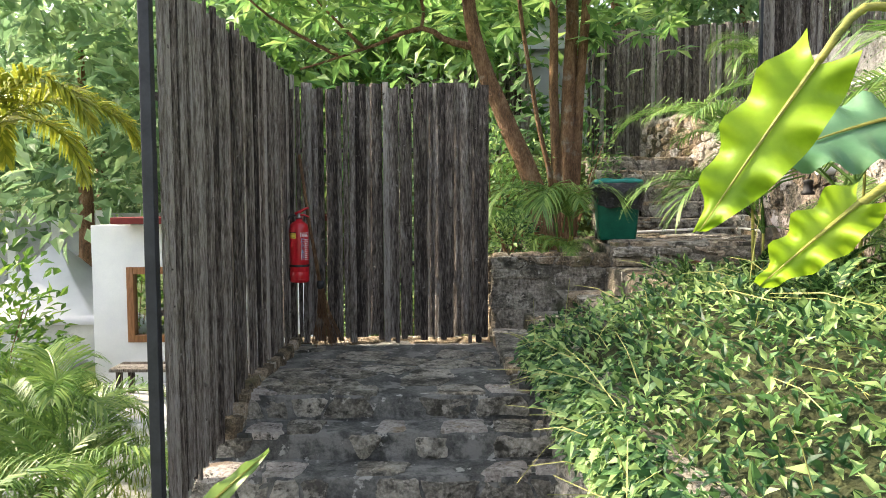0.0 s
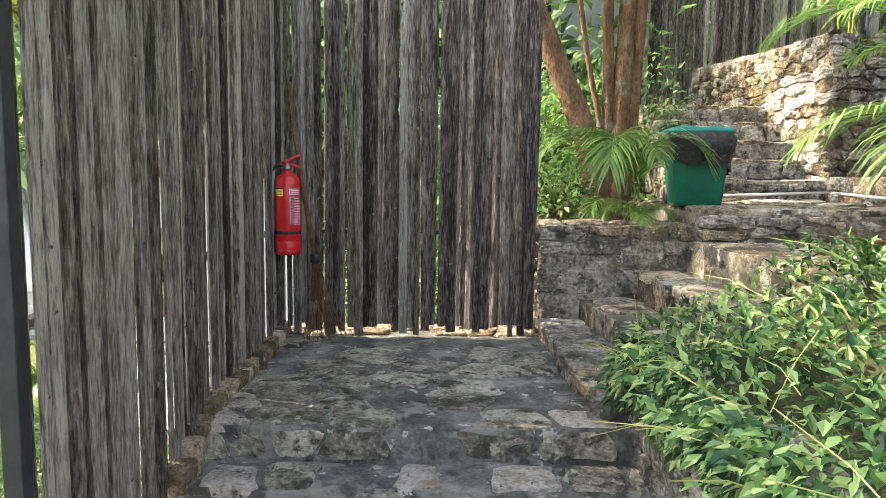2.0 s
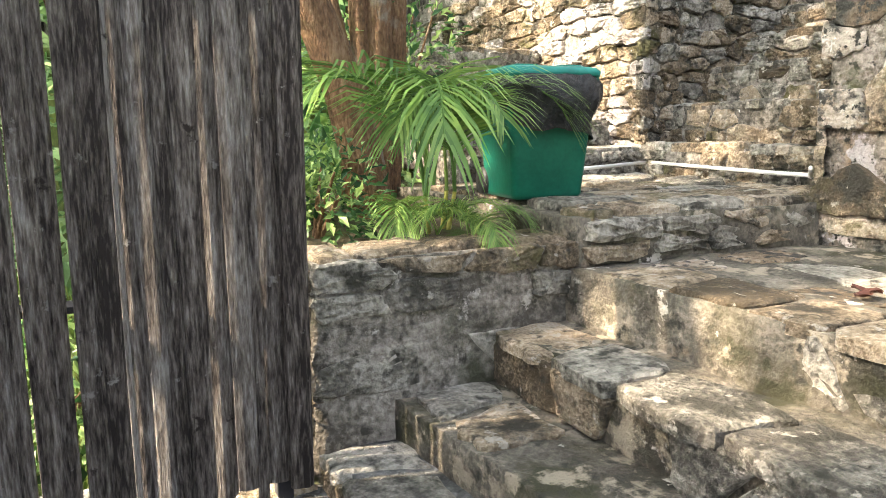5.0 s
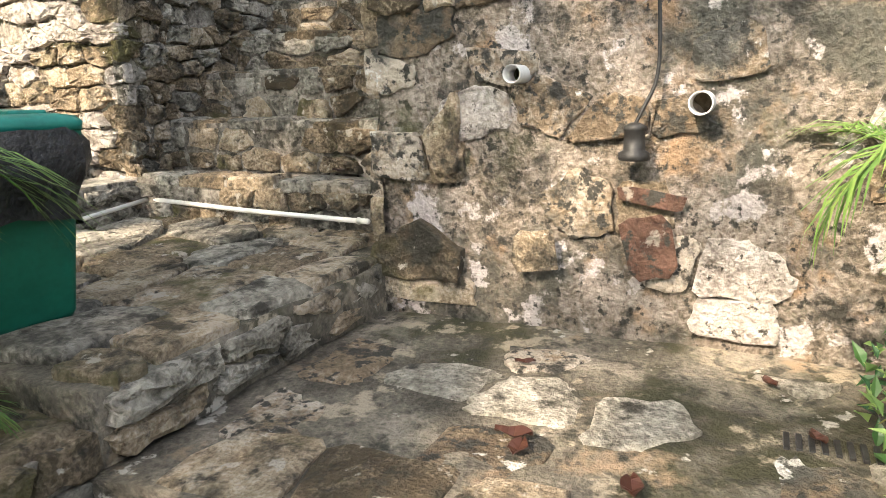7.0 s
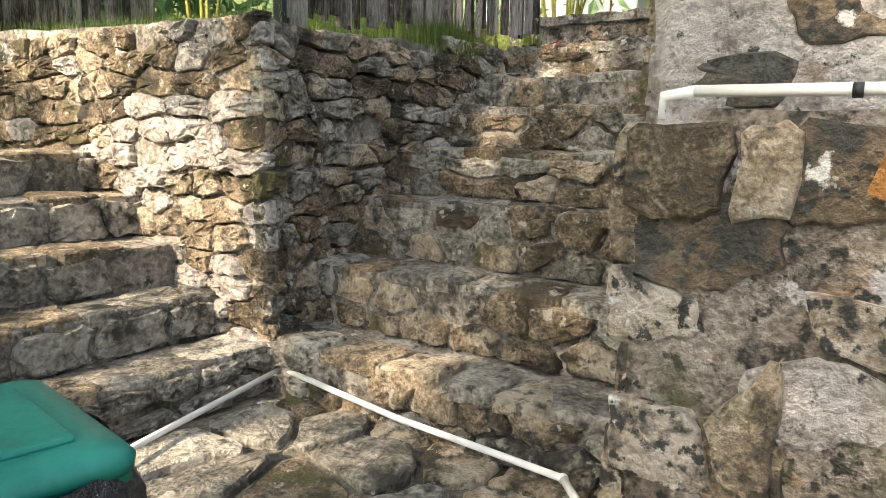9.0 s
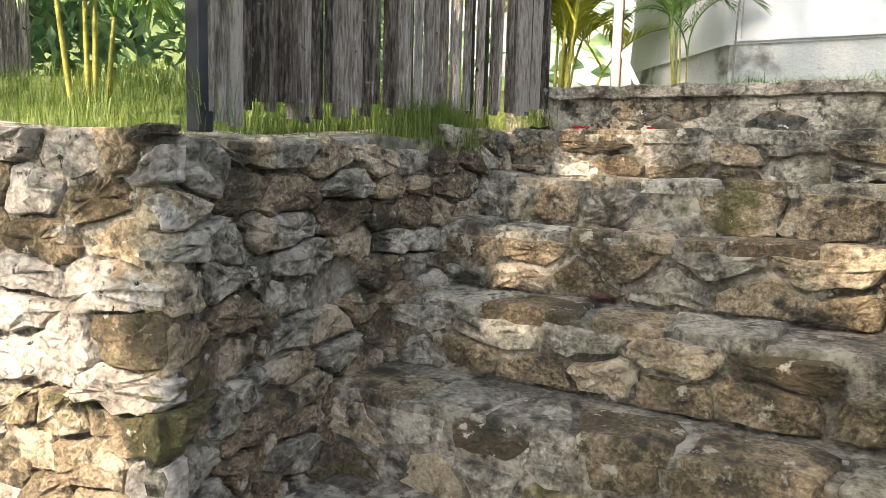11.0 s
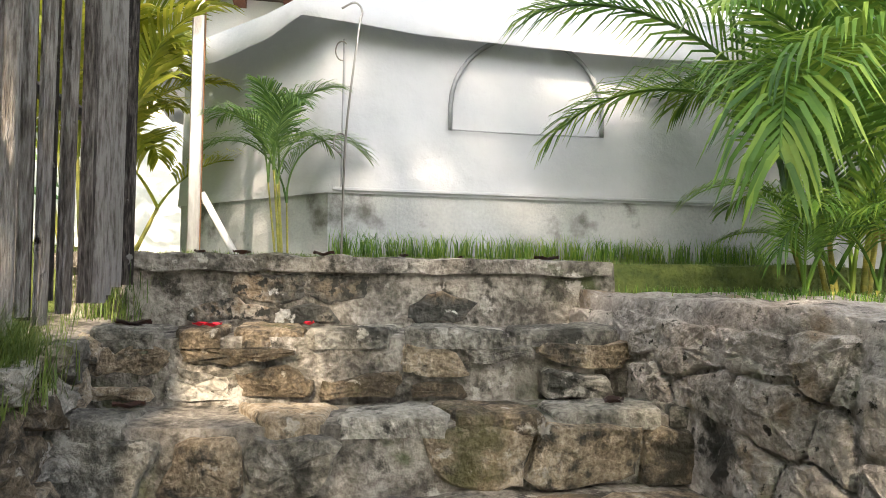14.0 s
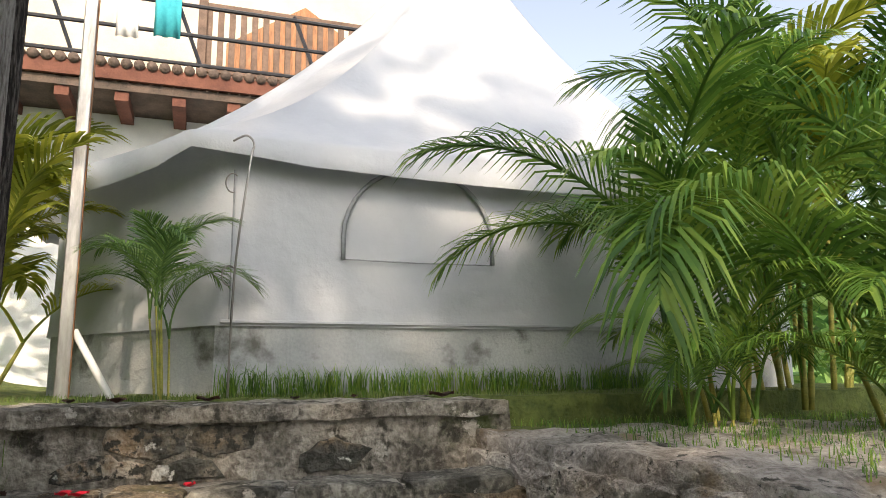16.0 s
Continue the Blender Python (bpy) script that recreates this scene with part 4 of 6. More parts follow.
# west of the fence, below the path
for q, (at, kind, n, size, st) in enumerate((((-2.35, 4.3, -0.65), "green", 13, 1.05, 0.5), ((-2.9, 5.1, -0.65), "green", 12, 1.1, 0.6), ((-2.0, 3.4, -0.65), "dark", 11, 0.8, 0.25),
                                      ((-3.4, 6.0, -0.65), "dark", 11, 1.0, 0.5), ((-2.6, 3.2, -0.65), "green", 10, 1.0, 0.4), ((-3.9, 4.6, -0.65), "green", 12, 1.2, 0.9))):
    palm(at, kind, n, size, "low feathery green palm in the lower garden", 70 + q, 3, st, 0.12, group="garden palms")
fox = thing("foxtail_palm", "tall foxtail palm with bushy yellow-green fronds", "palm", "", "", (-3.5, 5.2, -0.65))
bm = bmesh.new()
tube(bm, [(0, 0, 0), (0.05, 0, 1.3), (0.1, 0, 2.75)], [0.09, 0.07, 0.05], 10)
part("trunk", bm, palm_stem, fox, "ringed grey-green trunk", True)
for i in range(11):
    frond(fox, "foxtail", Vector((0.1, 0, 2.7)), 0.57 * i + 0.2, 1.45, 0.15 * math.sin(i * 2.1) - 0.1, i)
shoot = thing("banana_shoot", "young banana shoot with split pale-edged leaves", "plant", "", "", (0, 0, 0))
blade("leaf", (-0.80, 2.12, 0.62), (-0.56, 2.26, 0.83), (0.3, -0.7, 0.7), 0.026, palm_green, shoot, 3, 0.012)
blade("leaf", (-0.86, 2.02, 0.58), (-0.68, 2.02, 0.76), (0.3, -0.7, 0.7), 0.028, palm_green, shoot, 5, 0.02)
for top in ((-0.80, 2.12, 0.62), (-0.86, 2.02, 0.58)):
    bm = bmesh.new()
    tube(bm, curve_pts([(-0.98, 2.1, -0.03), (-0.94, 2.1, 0.35), top], 8), 0.009, 7)
    part("stalk", bm, palm_stem, shoot, "", True)
for q, (at, turn, tl) in enumerate((((-2.3, 2.9, -0.65), 1.4, 0.5),)):
    b = thing("young_banana", "young banana plant with split bright leaves", "plant", "", "", at)
    for i in range(4):
        frond(b, "banana", Vector((0, 0, 0)), turn + 1.5 * i, 0.85, tl - 0.2 * i, 0, "leaf")
# terrace palms
palm((5.55, 5.05, 2.88), "dark", 13, 1.5, "lush green palm clump with long arching fronds", 21, 6, 0.35, 0.16, tilt=(-0.1, 0.35))
palm((5.0, 4.6, 2.86), "dark", 11, 1.45, "lush green palm clump on the grass bed", 22, 5, 0.35, 0.16, tilt=(-0.1, 0.35))
palm((5.3, 5.3, 2.88), "dark", 10, 0.8, "low spreading palm in front of the taller clump", 51, 4, 0.12, 0.12, tilt=(-0.3, 0.3))
palm((4.8, 4.9, 2.86), "dark", 10, 0.8, "low spreading palm on the grass bed", 52, 4, 0.12, 0.12, tilt=(-0.3, 0.3))
palm((5.85, 4.4, 3.0), "dark", 13, 1.7, "tall green palm clump beside the tent", 23, 5, 0.9, 0.2, tilt=(-0.1, 0.35))
palm((5.9, 3.4, 3.0), "dark", 14, 1.75, "tall green palm clump behind the grass bed", 29, 5, 0.9, 0.2, tilt=(-0.1, 0.35))
palm((6.2, 3.9, 3.0), "yellow", 10, 1.2, "yellow-green bamboo palm clump", 24, 6, 1.0, 0.2)
palm((6.25, 7.28, 3.0), "green", 9, 0.62, "thin young palm in front of the tent", 25, 5, 0.42, 0.07, tilt=(0.1, 0.5))
palm((6.95, 8.35, 3.0), "yellow", 16, 0.95, "yellow-green palm clump behind the post", 26, 8, 0.5, 0.2, tilt=(-0.2, 0.35))
palm((6.6, 8.2, 3.0), "yellow", 12, 0.95, "bright yellow-green palm behind the post", 27, 4, 0.5, 0.16, tilt=(-0.1, 0.4))
palm((4.2, 9.5, 2.85), "green", 12, 1.0, "feathery palm behind the upper fence", 28, 4, 0.6, 0.16)


# trees
def limb(bm, pts, r0, r1, n=14, sides=9):
    c = curve_pts(pts, n)
    tube(bm, [p + 0.012 * noise.noise_vector(p * 5) for p in c], [r0 + (r1 - r0) * k / n for k in range(n + 1)], sides)
    return c


def whorls(centres, seed, per=9, length=(0.13, 0.24), ratio=0.3):
    """Umbrella-like whorls of long leaves at twig ends."""
    rnd, vs, fs = random.Random(seed), [], []
    for c in centres:
        ph = rnd.random() * 6
        tip = Vector((rnd.gauss(0, 0.35), rnd.gauss(0, 0.35), 1)).normalized()
        a = tip.cross(Vector((1, 0, 0))).normalized()
        b = tip.cross(a)
        for i in range(per):
            t = ph + 6.2832 * i / per
            d = a * math.cos(t) + b * math.sin(t) + tip * rnd.uniform(-0.5, 0.35)
            ll = rnd.uniform(*length)
            add_leaf(vs, fs, c, d, tip, ll, ll * ratio, 0.15)
    return vs, fs


tree = thing("leaning_tree", "leaning brown-barked tree with whorled bright leaves", "tree", "", "", (0, 0, 0))
bm = bmesh.new()
limb(bm, [(1.06, 7.2, 1.05), (0.92, 7.2, 1.75), (0.55, 7.2, 2.6), (0.31, 7.2, 3.28), (0.22, 7.2, 4.0), (0.0, 7.1, 5.6), (-0.3, 7.1, 8.2)], 0.115, 0.03, 18)
part("trunk", bm, bark, tree, "", True)
boughs = [[(0.32, 7.2, 3.15), (0.05, 7.2, 3.22), (-0.2, 7.18, 3.33), (-0.75, 7.1, 3.12), (-1.35, 6.95, 2.9)], [(-0.2, 7.18, 3.33), (-0.2, 7.15, 3.6), (-0.45, 7.0, 4.0)],
          [(-0.75, 7.1, 3.12), (-1.0, 7.0, 3.35), (-1.35, 6.9, 3.75)], [(0.27, 7.2, 3.7), (0.6, 7.0, 3.95), (1.0, 6.8, 4.2)], [(0.25, 7.1, 4.2), (-0.3, 6.8, 4.5), (-0.8, 6.5, 4.7)],
          [(-1.0, 7.05, 3.05), (-1.5, 6.9, 3.3), (-1.9, 6.7, 3.6)]]
tips = []
for b in boughs:
    bm = bmesh.new()
    c = limb(bm, b, 0.04 if b is boughs[0] else 0.02, 0.008, 10, 6)
    part("bough", bm, bark, tree, "dark bare bough", True)
    tips += c[5:]
rnd = random.Random(17)
cl = []
for p in tips:
    for _ in range(3):
        cl.append(p + Vector((rnd.gauss(0, 0.3), rnd.gauss(0, 0.3), abs(rnd.gauss(0.05, 0.28)) + 0.03)))
for _ in range(105):
    cl.append(Vector((rnd.uniform(-2.2, 1.9), rnd.uniform(6.6, 8.2), rnd.uniform(3.55, 5.0))))
# upper crown, out of view, added to dapple the sun on walls and tent
for _ in range(620):
    v = Vector((rnd.gauss(0, 1), rnd.gauss(0, 1), rnd.gauss(0, 1))).normalized() * rnd.random() ** 0.4
    c = Vector((-0.6 + 2.1 * v.x, 7.1 + 1.8 * v.y, 6.9 + 2.7 * v.z))
    if noise.noise(c * 0.62) > 0.04:
        cl.append(c)
# unseen whorls added west of the yard to shade its floor and wall
for _ in range(150):
    c = Vector((rnd.uniform(-4.2, -0.8), rnd.uniform(5.0, 7.2), rnd.uniform(4.3, 6.2)))
    if noise.noise(c * 0.9) > -0.02:
        cl.append(c)
vs, fs = whorls(cl, 5, 9, (0.16, 0.32))
crown = new("crown", mesh_of("crown", vs, fs, tree_leaf))
crown.parent = tree

multi = thing("multi_stem_tree", "slim red-brown tree with several straight stems", "tree", "", "", (0, 0, 0))
for x0, x1, r, y1 in ((1.22, 1.16, 0.05, 7.8), (1.32, 1.38, 0.075, 7.85), (1.42, 1.52, 0.055, 7.75), (1.15, 0.75, 0.025, 7.7)):
    bm = bmesh.new()
    limb(bm, [(x0 * 0.5 + 0.66, 7.8, 1.1), (x0, 7.8, 1.9), (x1 * 0.5 + x0 * 0.5, 7.8, 2.9), (x1, y1, 4.4), (x1 - 0.2, y1 + 0.4, 9.0)], r * 1.25, r * 0.7)
    part("trunk", bm, bark, multi, "", True)
# whorls above 6.5 m are out of view, added to shade the tent
cl = [Vector((rnd.uniform(0.7, 2.9), rnd.uniform(7.0, 8.6), rnd.uniform(3.6, 5.4))) for _ in range(60)] + [Vector((0.4 + 2.3 * math.sin(q * 2.4) * (q / 270) ** 0.5, 8.5 + 2.0 * math.cos(q * 2.4) * (q / 270) ** 0.5, rnd.uniform(6.6, 11.2))) for q in range(270) if q % 7] + [Vector((rnd.uniform(1.5, 2.5), rnd.uniform(7.3, 7.9), rnd.uniform(3.2, 3.6))) for _ in range(10)]
# more unseen whorls, placed where they block the sun from the tent
for _ in range(460):
    c = Vector((rnd.uniform(-1.6, 2.2), rnd.uniform(6.4, 9.4), rnd.uniform(8.0, 11.0)))
    if noise.noise(c * 0.9) > -0.08:
        cl.append(c)
vs, fs = whorls(cl, 6, 9, (0.16, 0.3))
crown = new("crown", mesh_of("crown", vs, fs, tree_leaf))
crown.parent = multi


def bush(at, r, seed, material, label, count=900, length=(0.05, 0.1), name="shrub", group=""):
    at = Vector(at)

    def where(rn):
        v = Vector((rn.gauss(0, 1), rn.gauss(0, 1), rn.gauss(0, 1))).normalized()
        k = 0.55 + 0.45 * rn.random()
        lump = 1 + 0.35 * noise.noise(v * 2 + at)
        return Vector((v.x * r[0], v.y * r[1], (v.z + 0.55) * r[2])) * k * lump, v
    vs, fs = scatter_leaves(count, seed, where, length)
    ob = tagged(new(name), label, "shrub", group)
    ob.location = at
    c = new("foliage", mesh_of("foliage", vs, fs, material))
    c.parent = ob
    bm = bmesh.new()
    for k in range(5):
        a = k * 1.3 + seed
        tube(bm, [(0, 0, -0.05), (0.3 * r[0] * math.cos(a), 0.3 * r[1] * math.sin(a), 0.5 * r[2]), (0.6 * r[0] * math.cos(a), 0.6 * r[1] * math.sin(a), r[2])], [0.015, 0.01, 0.005], 5)
    part("woody_base", bm, bark, ob)
    return ob


bush((0.62, 6.75, 1.12), (0.3, 0.35, 0.3), 1, hedge_leaf, "small bright green shrub in the bed", 1100, (0.03, 0.07))
bush((0.5, 7.6, 1.1), (0.5, 0.6, 0.9), 2, tree_leaf, "leafy green shrub behind the fence", 1500, (0.06, 0.13))
bush((1.5, 8.2, 1.3), (0.6, 0.5, 1.0), 3, hedge_leaf, "leafy shrub under the trees", 1500, (0.05, 0.1))
bush((-0.4, 7.3, 0.35), (0.9, 0.5, 0.35), 4, hedge_leaf, "low sunlit green plants behind the fence", 1400, (0.05, 0.1))
bush((0.2, 9.2, 1.0), (1.2, 0.8, 1.6), 5, far_leaf, "dark green shrub on the bank", 2200, (0.1, 0.2))
bush((-4.6, 7.2, -0.6), (0.8, 0.7, 1.2), 6, palm_dark, "dark broad-leaved shrub in the lower garden", 1300, (0.1, 0.2))


def far_tree(at, height, seed, material, label, src=None):
    at = Vector(at)
    if src:
        return copy_thing(src, Matrix.Translation(at) @ Matrix.Rotation(seed * 1.7, 4, "Z"))
    t = thing("tree", label, "tree", "trees on the hill", "", at)
    bm = bmesh.new()
    limb(bm, [(0, 0, -0.4), (0.1, 0, height * 0.35), (0, 0.1, height * 0.6), (0.15, 0, height * 0.9)], 0.16, 0.04, 8, 7)
    part("trunk", bm, bark, t, "", True)
    rn = random.Random(seed)
    clumps = [(Vector((rn.gauss(0, 0.22), rn.gauss(0, 0.22), rn.uniform(0.18, 1.0))) * height, rn.uniform(0.1, 0.2) * height) for _ in range(26)]

    def where(r2):
        c, r = r2.choice(clumps)
        v = Vector((r2.gauss(0, 1), r2.gauss(0, 1), r2.gauss(0, 0.8))).normalized()
        return c + v * r * (0.6 + 0.4 * r2.random()), v
    vs, fs = scatter_leaves(3800, seed, where, (0.2, 0.42), 0.45)
    c = new("crown", mesh_of("crown", vs, fs, material))
    c.parent = t
    return t


kinds = [far_tree((-6, 12, -0.6), 6.0, 1, far_leaf, "dense dark green tree on the hillside"), far_tree((-1.0, 12.5, 0.2), 5.6, 2, tree_leaf, "bright green leafy tree behind the fence"),
         far_tree((3.5, 15, 2.6), 6.5, 3, far_leaf, "tall green tree above the upper fence")]
rn = random.Random(4)
for i, (x, y) in enumerate(((-10, 14), (-8, 17), (-4, 16), (-2.5, 14.5), (0.8, 13.5), (1.5, 17), (6.5, 16), (9, 14), (-14, 20), (-6, 21), (0, 21), (6, 21), (13, 4), (14, 16), (-17, 14), (11, 0), (12.5, -3))):
    far_tree((x, y, max(ground_z(x, y), -0.6) - 0.2), 0, i, None, "", kinds[1] if i in (4, 5, 15) else kinds[i % 2 * 2])


# grass
def grass(name, count, seed, where, length, label, material=grass_blade, width=0.006):
    rn, vs, fs = random.Random(seed), [], []
    for _ in range(count):
        p = where(rn)
        a, ll, b = rn.random() * 6.28, rn.uniform(*length), rn.uniform(0.15, 0.8)
        d = Vector((math.cos(a), math.sin(a), 0))
        s = Vector((-d.y, d.x, 0)) * width
        k = len(vs)
        vs += [p - s, p + s, p + Vector((0, 0, ll * 0.6)) + d * ll * b * 0.3 + s * 0.7, p + Vector((0, 0, ll * 0.6)) + d * ll * b * 0.3 - s * 0.7, p + Vector((0, 0, ll * (1 - 0.4 * b))) + d * ll * b]
        fs += [(k, k + 1, k + 2, k + 3), (k + 3, k + 2, k + 4)]
    return tagged(new(name, mesh_of(name, vs, fs, material)), label, "grass", "", "stuff")


lawn_z = lambda x, y: 2.6 + 0.42 * max(0, min(1, (x - 3.3) / 2.2)) + 0.1 * max(0, min(6, y - 8.5))
grass("bank_grass", 8000, 1, lambda r: (lambda x, y: Vector((x, y, lawn_z(x, y) - 0.02)))(r.uniform(3.2, 5.4), 8.05 + 2.6 * r.random() ** 1.5), (0.05, 0.2), "long pale green grass on the upper bank", width=0.0022)
grass("wall_grass", 2600, 2, lambda r: Vector((4.55 + r.gauss(0, 0.15), 7.88 + r.gauss(0, 0.05), 2.73)), (0.08, 0.22), "green tuft of fine grass hanging over the wall", width=0.0016)
grass("wall_grass", 1500, 12, lambda r: Vector((4.5 + r.gauss(0, 0.14), 7.80 + r.gauss(0, 0.03), 2.68 + 0.06 * r.random())), (0.06, 0.17), "green tuft of fine grass hanging over the wall", width=0.0016)
grass("wall_grass", 350, 3, lambda r: Vector((r.uniform(3.2, 5.5), 7.92 + r.gauss(0, 0.05), 2.7 + 0.1 * r.random())), (0.06, 0.16), "thin grass along the top of the wall", width=0.0016)
grass("fence_grass", 700, 7, lambda r: Vector((5.47 + r.gauss(0, 0.05), 7.84 + r.gauss(0, 0.05), 2.72 + 0.2 * r.random())), (0.06, 0.15), "thin grass in the corner beside the fence", width=0.0016)
grass("verge_grass", 5200, 4, lambda r: Vector((6.0 + 0.55 * r.random(), r.uniform(4.6, 8.2), 3.02)), (0.015, 0.05), "short green grass verge in front of the tent", width=0.002)
tuft_at = [(6.42 + 0.06 * math.sin(i * 5), 7.05 - 0.115 * i) for i in range(20)]
grass("border_grass", 1700, 5, lambda r: (lambda q: Vector((q[0] + r.gauss(0, 0.03), q[1] + r.gauss(0, 0.03), 3.02)))(r.choice(tuft_at)), (0.09, 0.2), "dark green tufts of border grass", palm_dark, 0.0028)
grass("bed_grass", 4000, 6, lambda r: (lambda x, y: Vector((x, y, 2.71 + 0.2 * max(0, min(1, (x - 3.0) / 1.2)))))(r.uniform(3.3, 5.8), r.uniform(4.2, 5.95)), (0.012, 0.05), "short shaded grass around the palms", palm_dark, 0.002)
grass("slope_grass", 5000, 8, lambda r: (lambda x, y: Vector((x, y, ground_z(x, y) + 0.02)))(r.uniform(-4.5, -1.6), r.uniform(2.5, 7)), (0.06, 0.2), "low green ground cover in the lower garden", width=0.008)
grass("back_grass", 2500, 9, lambda r: (lambda x, y: Vector((x, y, ground_z(x, y) + 0.02)))(r.uniform(-1.6, 0.4), r.uniform(6.4, 8.5)), (0.05, 0.2), "sunlit grass behind the fence", width=0.006)


# ---- wheeled bin with a black bag folded over its rim ----
def rounded_ring(bm, cx, cy, z, w, d, r=0.03, n=5):
    pts = []
    for sx, sy, a0 in ((1, 1, 0), (-1, 1, 1.5708), (-1, -1, 3.1416), (1, -1, 4.7124)):
        for k in range(n):
            a = a0 + 1.5708 * k / (n - 1)
            pts.append((cx + sx * (w / 2 - r) + r * math.cos(a), cy + sy * (d / 2 - r) + r * math.sin(a)))
    return [bm.verts.new((x, y, z)) for x, y in pts]


def skin(bm, rings, caps=True):
    for r, s in zip(rings, rings[1:]):
        for k in range(len(r)):
            bm.faces.new((r[k], r[(k + 1) % len(r)], s[(k + 1) % len(r)], s[k]))
    if caps:
        bm.faces.new(rings[0][::-1])
        bm.faces.new(rings[-1])
    return bm


wheelie = thing("wheelie_bin", "green plastic wheeled bin with a black bag folded over its rim", "bin", "", "", (1.59, 6.63, 1.285))
wheelie.rotation_euler = (0, 0, radians(-8))
bm = bmesh.new()
skin(bm, [rounded_ring(bm, 0, 0, z, w, d) for z, w, d in ((0.0, 0.31, 0.32), (0.02, 0.325, 0.335), (0.40, 0.385, 0.395), (0.47, 0.395, 0.405), (0.475, 0.42, 0.43), (0.505, 0.42, 0.43))])
part("body", bm, bin_green, wheelie, "", True)
bm = bmesh.new()
skin(bm, [rounded_ring(bm, 0, 0, z, w, d, 0.04) for z, w, d in ((0.505, 0.43, 0.44), (0.525, 0.435, 0.445), (0.54, 0.41, 0.42), (0.548, 0.33, 0.34), (0.546, 0.3, 0.31))])
lid = part("lid", bm, lid_green, wheelie, "teal green moulded lid", True)
for s in (-1, 1):
    bm = bmesh.new()
    box(bm, s * 0.1 - 0.05, -0.15, 0.542, s * 0.1 + 0.05, 0.13, 0.556, 0.006)
    part("ridge", bm, lid_green, lid)
bm = bmesh.new()
tube(bm, [(-0.15, 0.21, 0.5), (-0.15, 0.255, 0.52), (0.15, 0.255, 0.52), (0.15, 0.21, 0.5)], 0.012, 8)
part("handle", bm, bin_green, wheelie, "", True)
for s in (-1, 1):
    bm = bmesh.new()
    lathe(bm, [(0.03, -0.02), (0.06, -0.02), (0.065, 0), (0.06, 0.02), (0.03, 0.02)], (0, 0, 0), 18)
    bmesh.ops.transform(bm, matrix=Matrix.Translation((s * 0.16, 0.17, 0.06)) @ Matrix.Rotation(1.5708, 4, "Y"), verts=bm.verts)
    part("wheel", bm, rubber, wheelie, "black wheel", True)
bm = bmesh.new()
rn, rings = random.Random(8), []
n = 44
for lv in range(7):
    ring = []
    for k in range(n):
        a = 6.2832 * k / n
        c, s = math.cos(a), math.sin(a)
        q = max(abs(c), abs(s))
        hang = 0.14 + 0.13 * max(0, c) + 0.06 * max(0, -s) + 0.03 * math.sin(a * 3 + 1)
        z = 0.508 - hang * lv / 6
        r = 0.234 + 0.02 * math.sin(lv * 0.9) + 0.012 * math.sin(k * 2.1 + lv) * (lv / 6) + 0.008 * rn.random()
        rr = r / (0.55 * q + 0.45)
        ring.append(bm.verts.new((c * rr, s * rr * 1.02, z + 0.006 * rn.random())))
    rings.append(ring)
skin(bm, rings, False)
part("bag", bm, bag, wheelie, "crumpled black plastic bag rim", True)

# ---- fire extinguisher hung in the corner ----
ext = thing("fire_extinguisher", "red fire extinguisher strapped to the timber fence", "extinguisher", "", "", (-1.165, 5.85, 0.985))
ext.rotation_euler = (0, 0, radians(14))
bm = bmesh.new()
lathe(bm, [(0.06, 0), (0.076, 0.006), (0.078, 0.03), (0.0765, 0.034), (0.078, 0.038), (0.078, 0.085), (0.0765, 0.088), (0.078, 0.091), (0.078, 0.43), (0.07, 0.468), (0.045, 0.492), (0.026, 0.5), (0.024, 0.52)], sides=32)
part("cylinder", bm, red_paint, ext, "", True)
bm = bmesh.new()
lathe(bm, [(0.02, 0.515), (0.028, 0.518), (0.028, 0.535), (0.018, 0.54), (0.018, 0.56)], sides=16)
valve = part("valve", bm, steel, ext, "chrome valve", True)
bm = bmesh.new()
tube(bm, [(-0.03, 0, 0.555), (0.0, -0.005, 0.565), (0.05, -0.01, 0.595), (0.08, -0.012, 0.605)], [0.012, 0.014, 0.011, 0.008], 8)
part("lever", bm, red_paint, valve, "red squeeze lever", True)
bm = bmesh.new()
tube(bm, [(-0.02, 0, 0.545), (0.04, -0.01, 0.548), (0.08, -0.012, 0.53)], [0.008, 0.008, 0.006], 8)
part("grip", bm, red_paint, valve, "", True)
bm = bmesh.new()
tube(bm, curve_pts([(-0.02, 0, 0.54), (-0.07, -0.01, 0.54), (-0.098, 0, 0.45), (-0.096, 0.0, 0.25), (-0.09, -0.01, 0.06)], 16), 0.009, 8)
part("hose", bm, rubber, ext, "black rubber hose", True)
bm = bmesh.new()
tube(bm, [(-0.09, -0.01, 0.12), (-0.09, -0.012, 0.02)], [0.014, 0.018], 10)
part("nozzle", bm, rubber, ext, "", True)
bm = bmesh.new()
lathe(bm, [(0.0775, 0.128), (0.0805, 0.129), (0.0805, 0.147), (0.0775, 0.148)], sides=32)
part("strap", bm, rubber, ext, "black strap")


def wrap(a0, a1, z0, z1, r, material, name, parent, label=""):
    bm, n = bmesh.new(), 8
    lo = [bm.verts.new((r * math.sin(radians(a0 + (a1 - a0) * k / n)), -r * math.cos(radians(a0 + (a1 - a0) * k / n)), z0)) for k in range(n + 1)]
    hi = [bm.verts.new((v.co.x, v.co.y, z1)) for v in lo]
    for k in range(n):
        bm.faces.new((lo[k], lo[k + 1], hi[k + 1], hi[k]))
    return part(name, bm, material, parent, label, True)


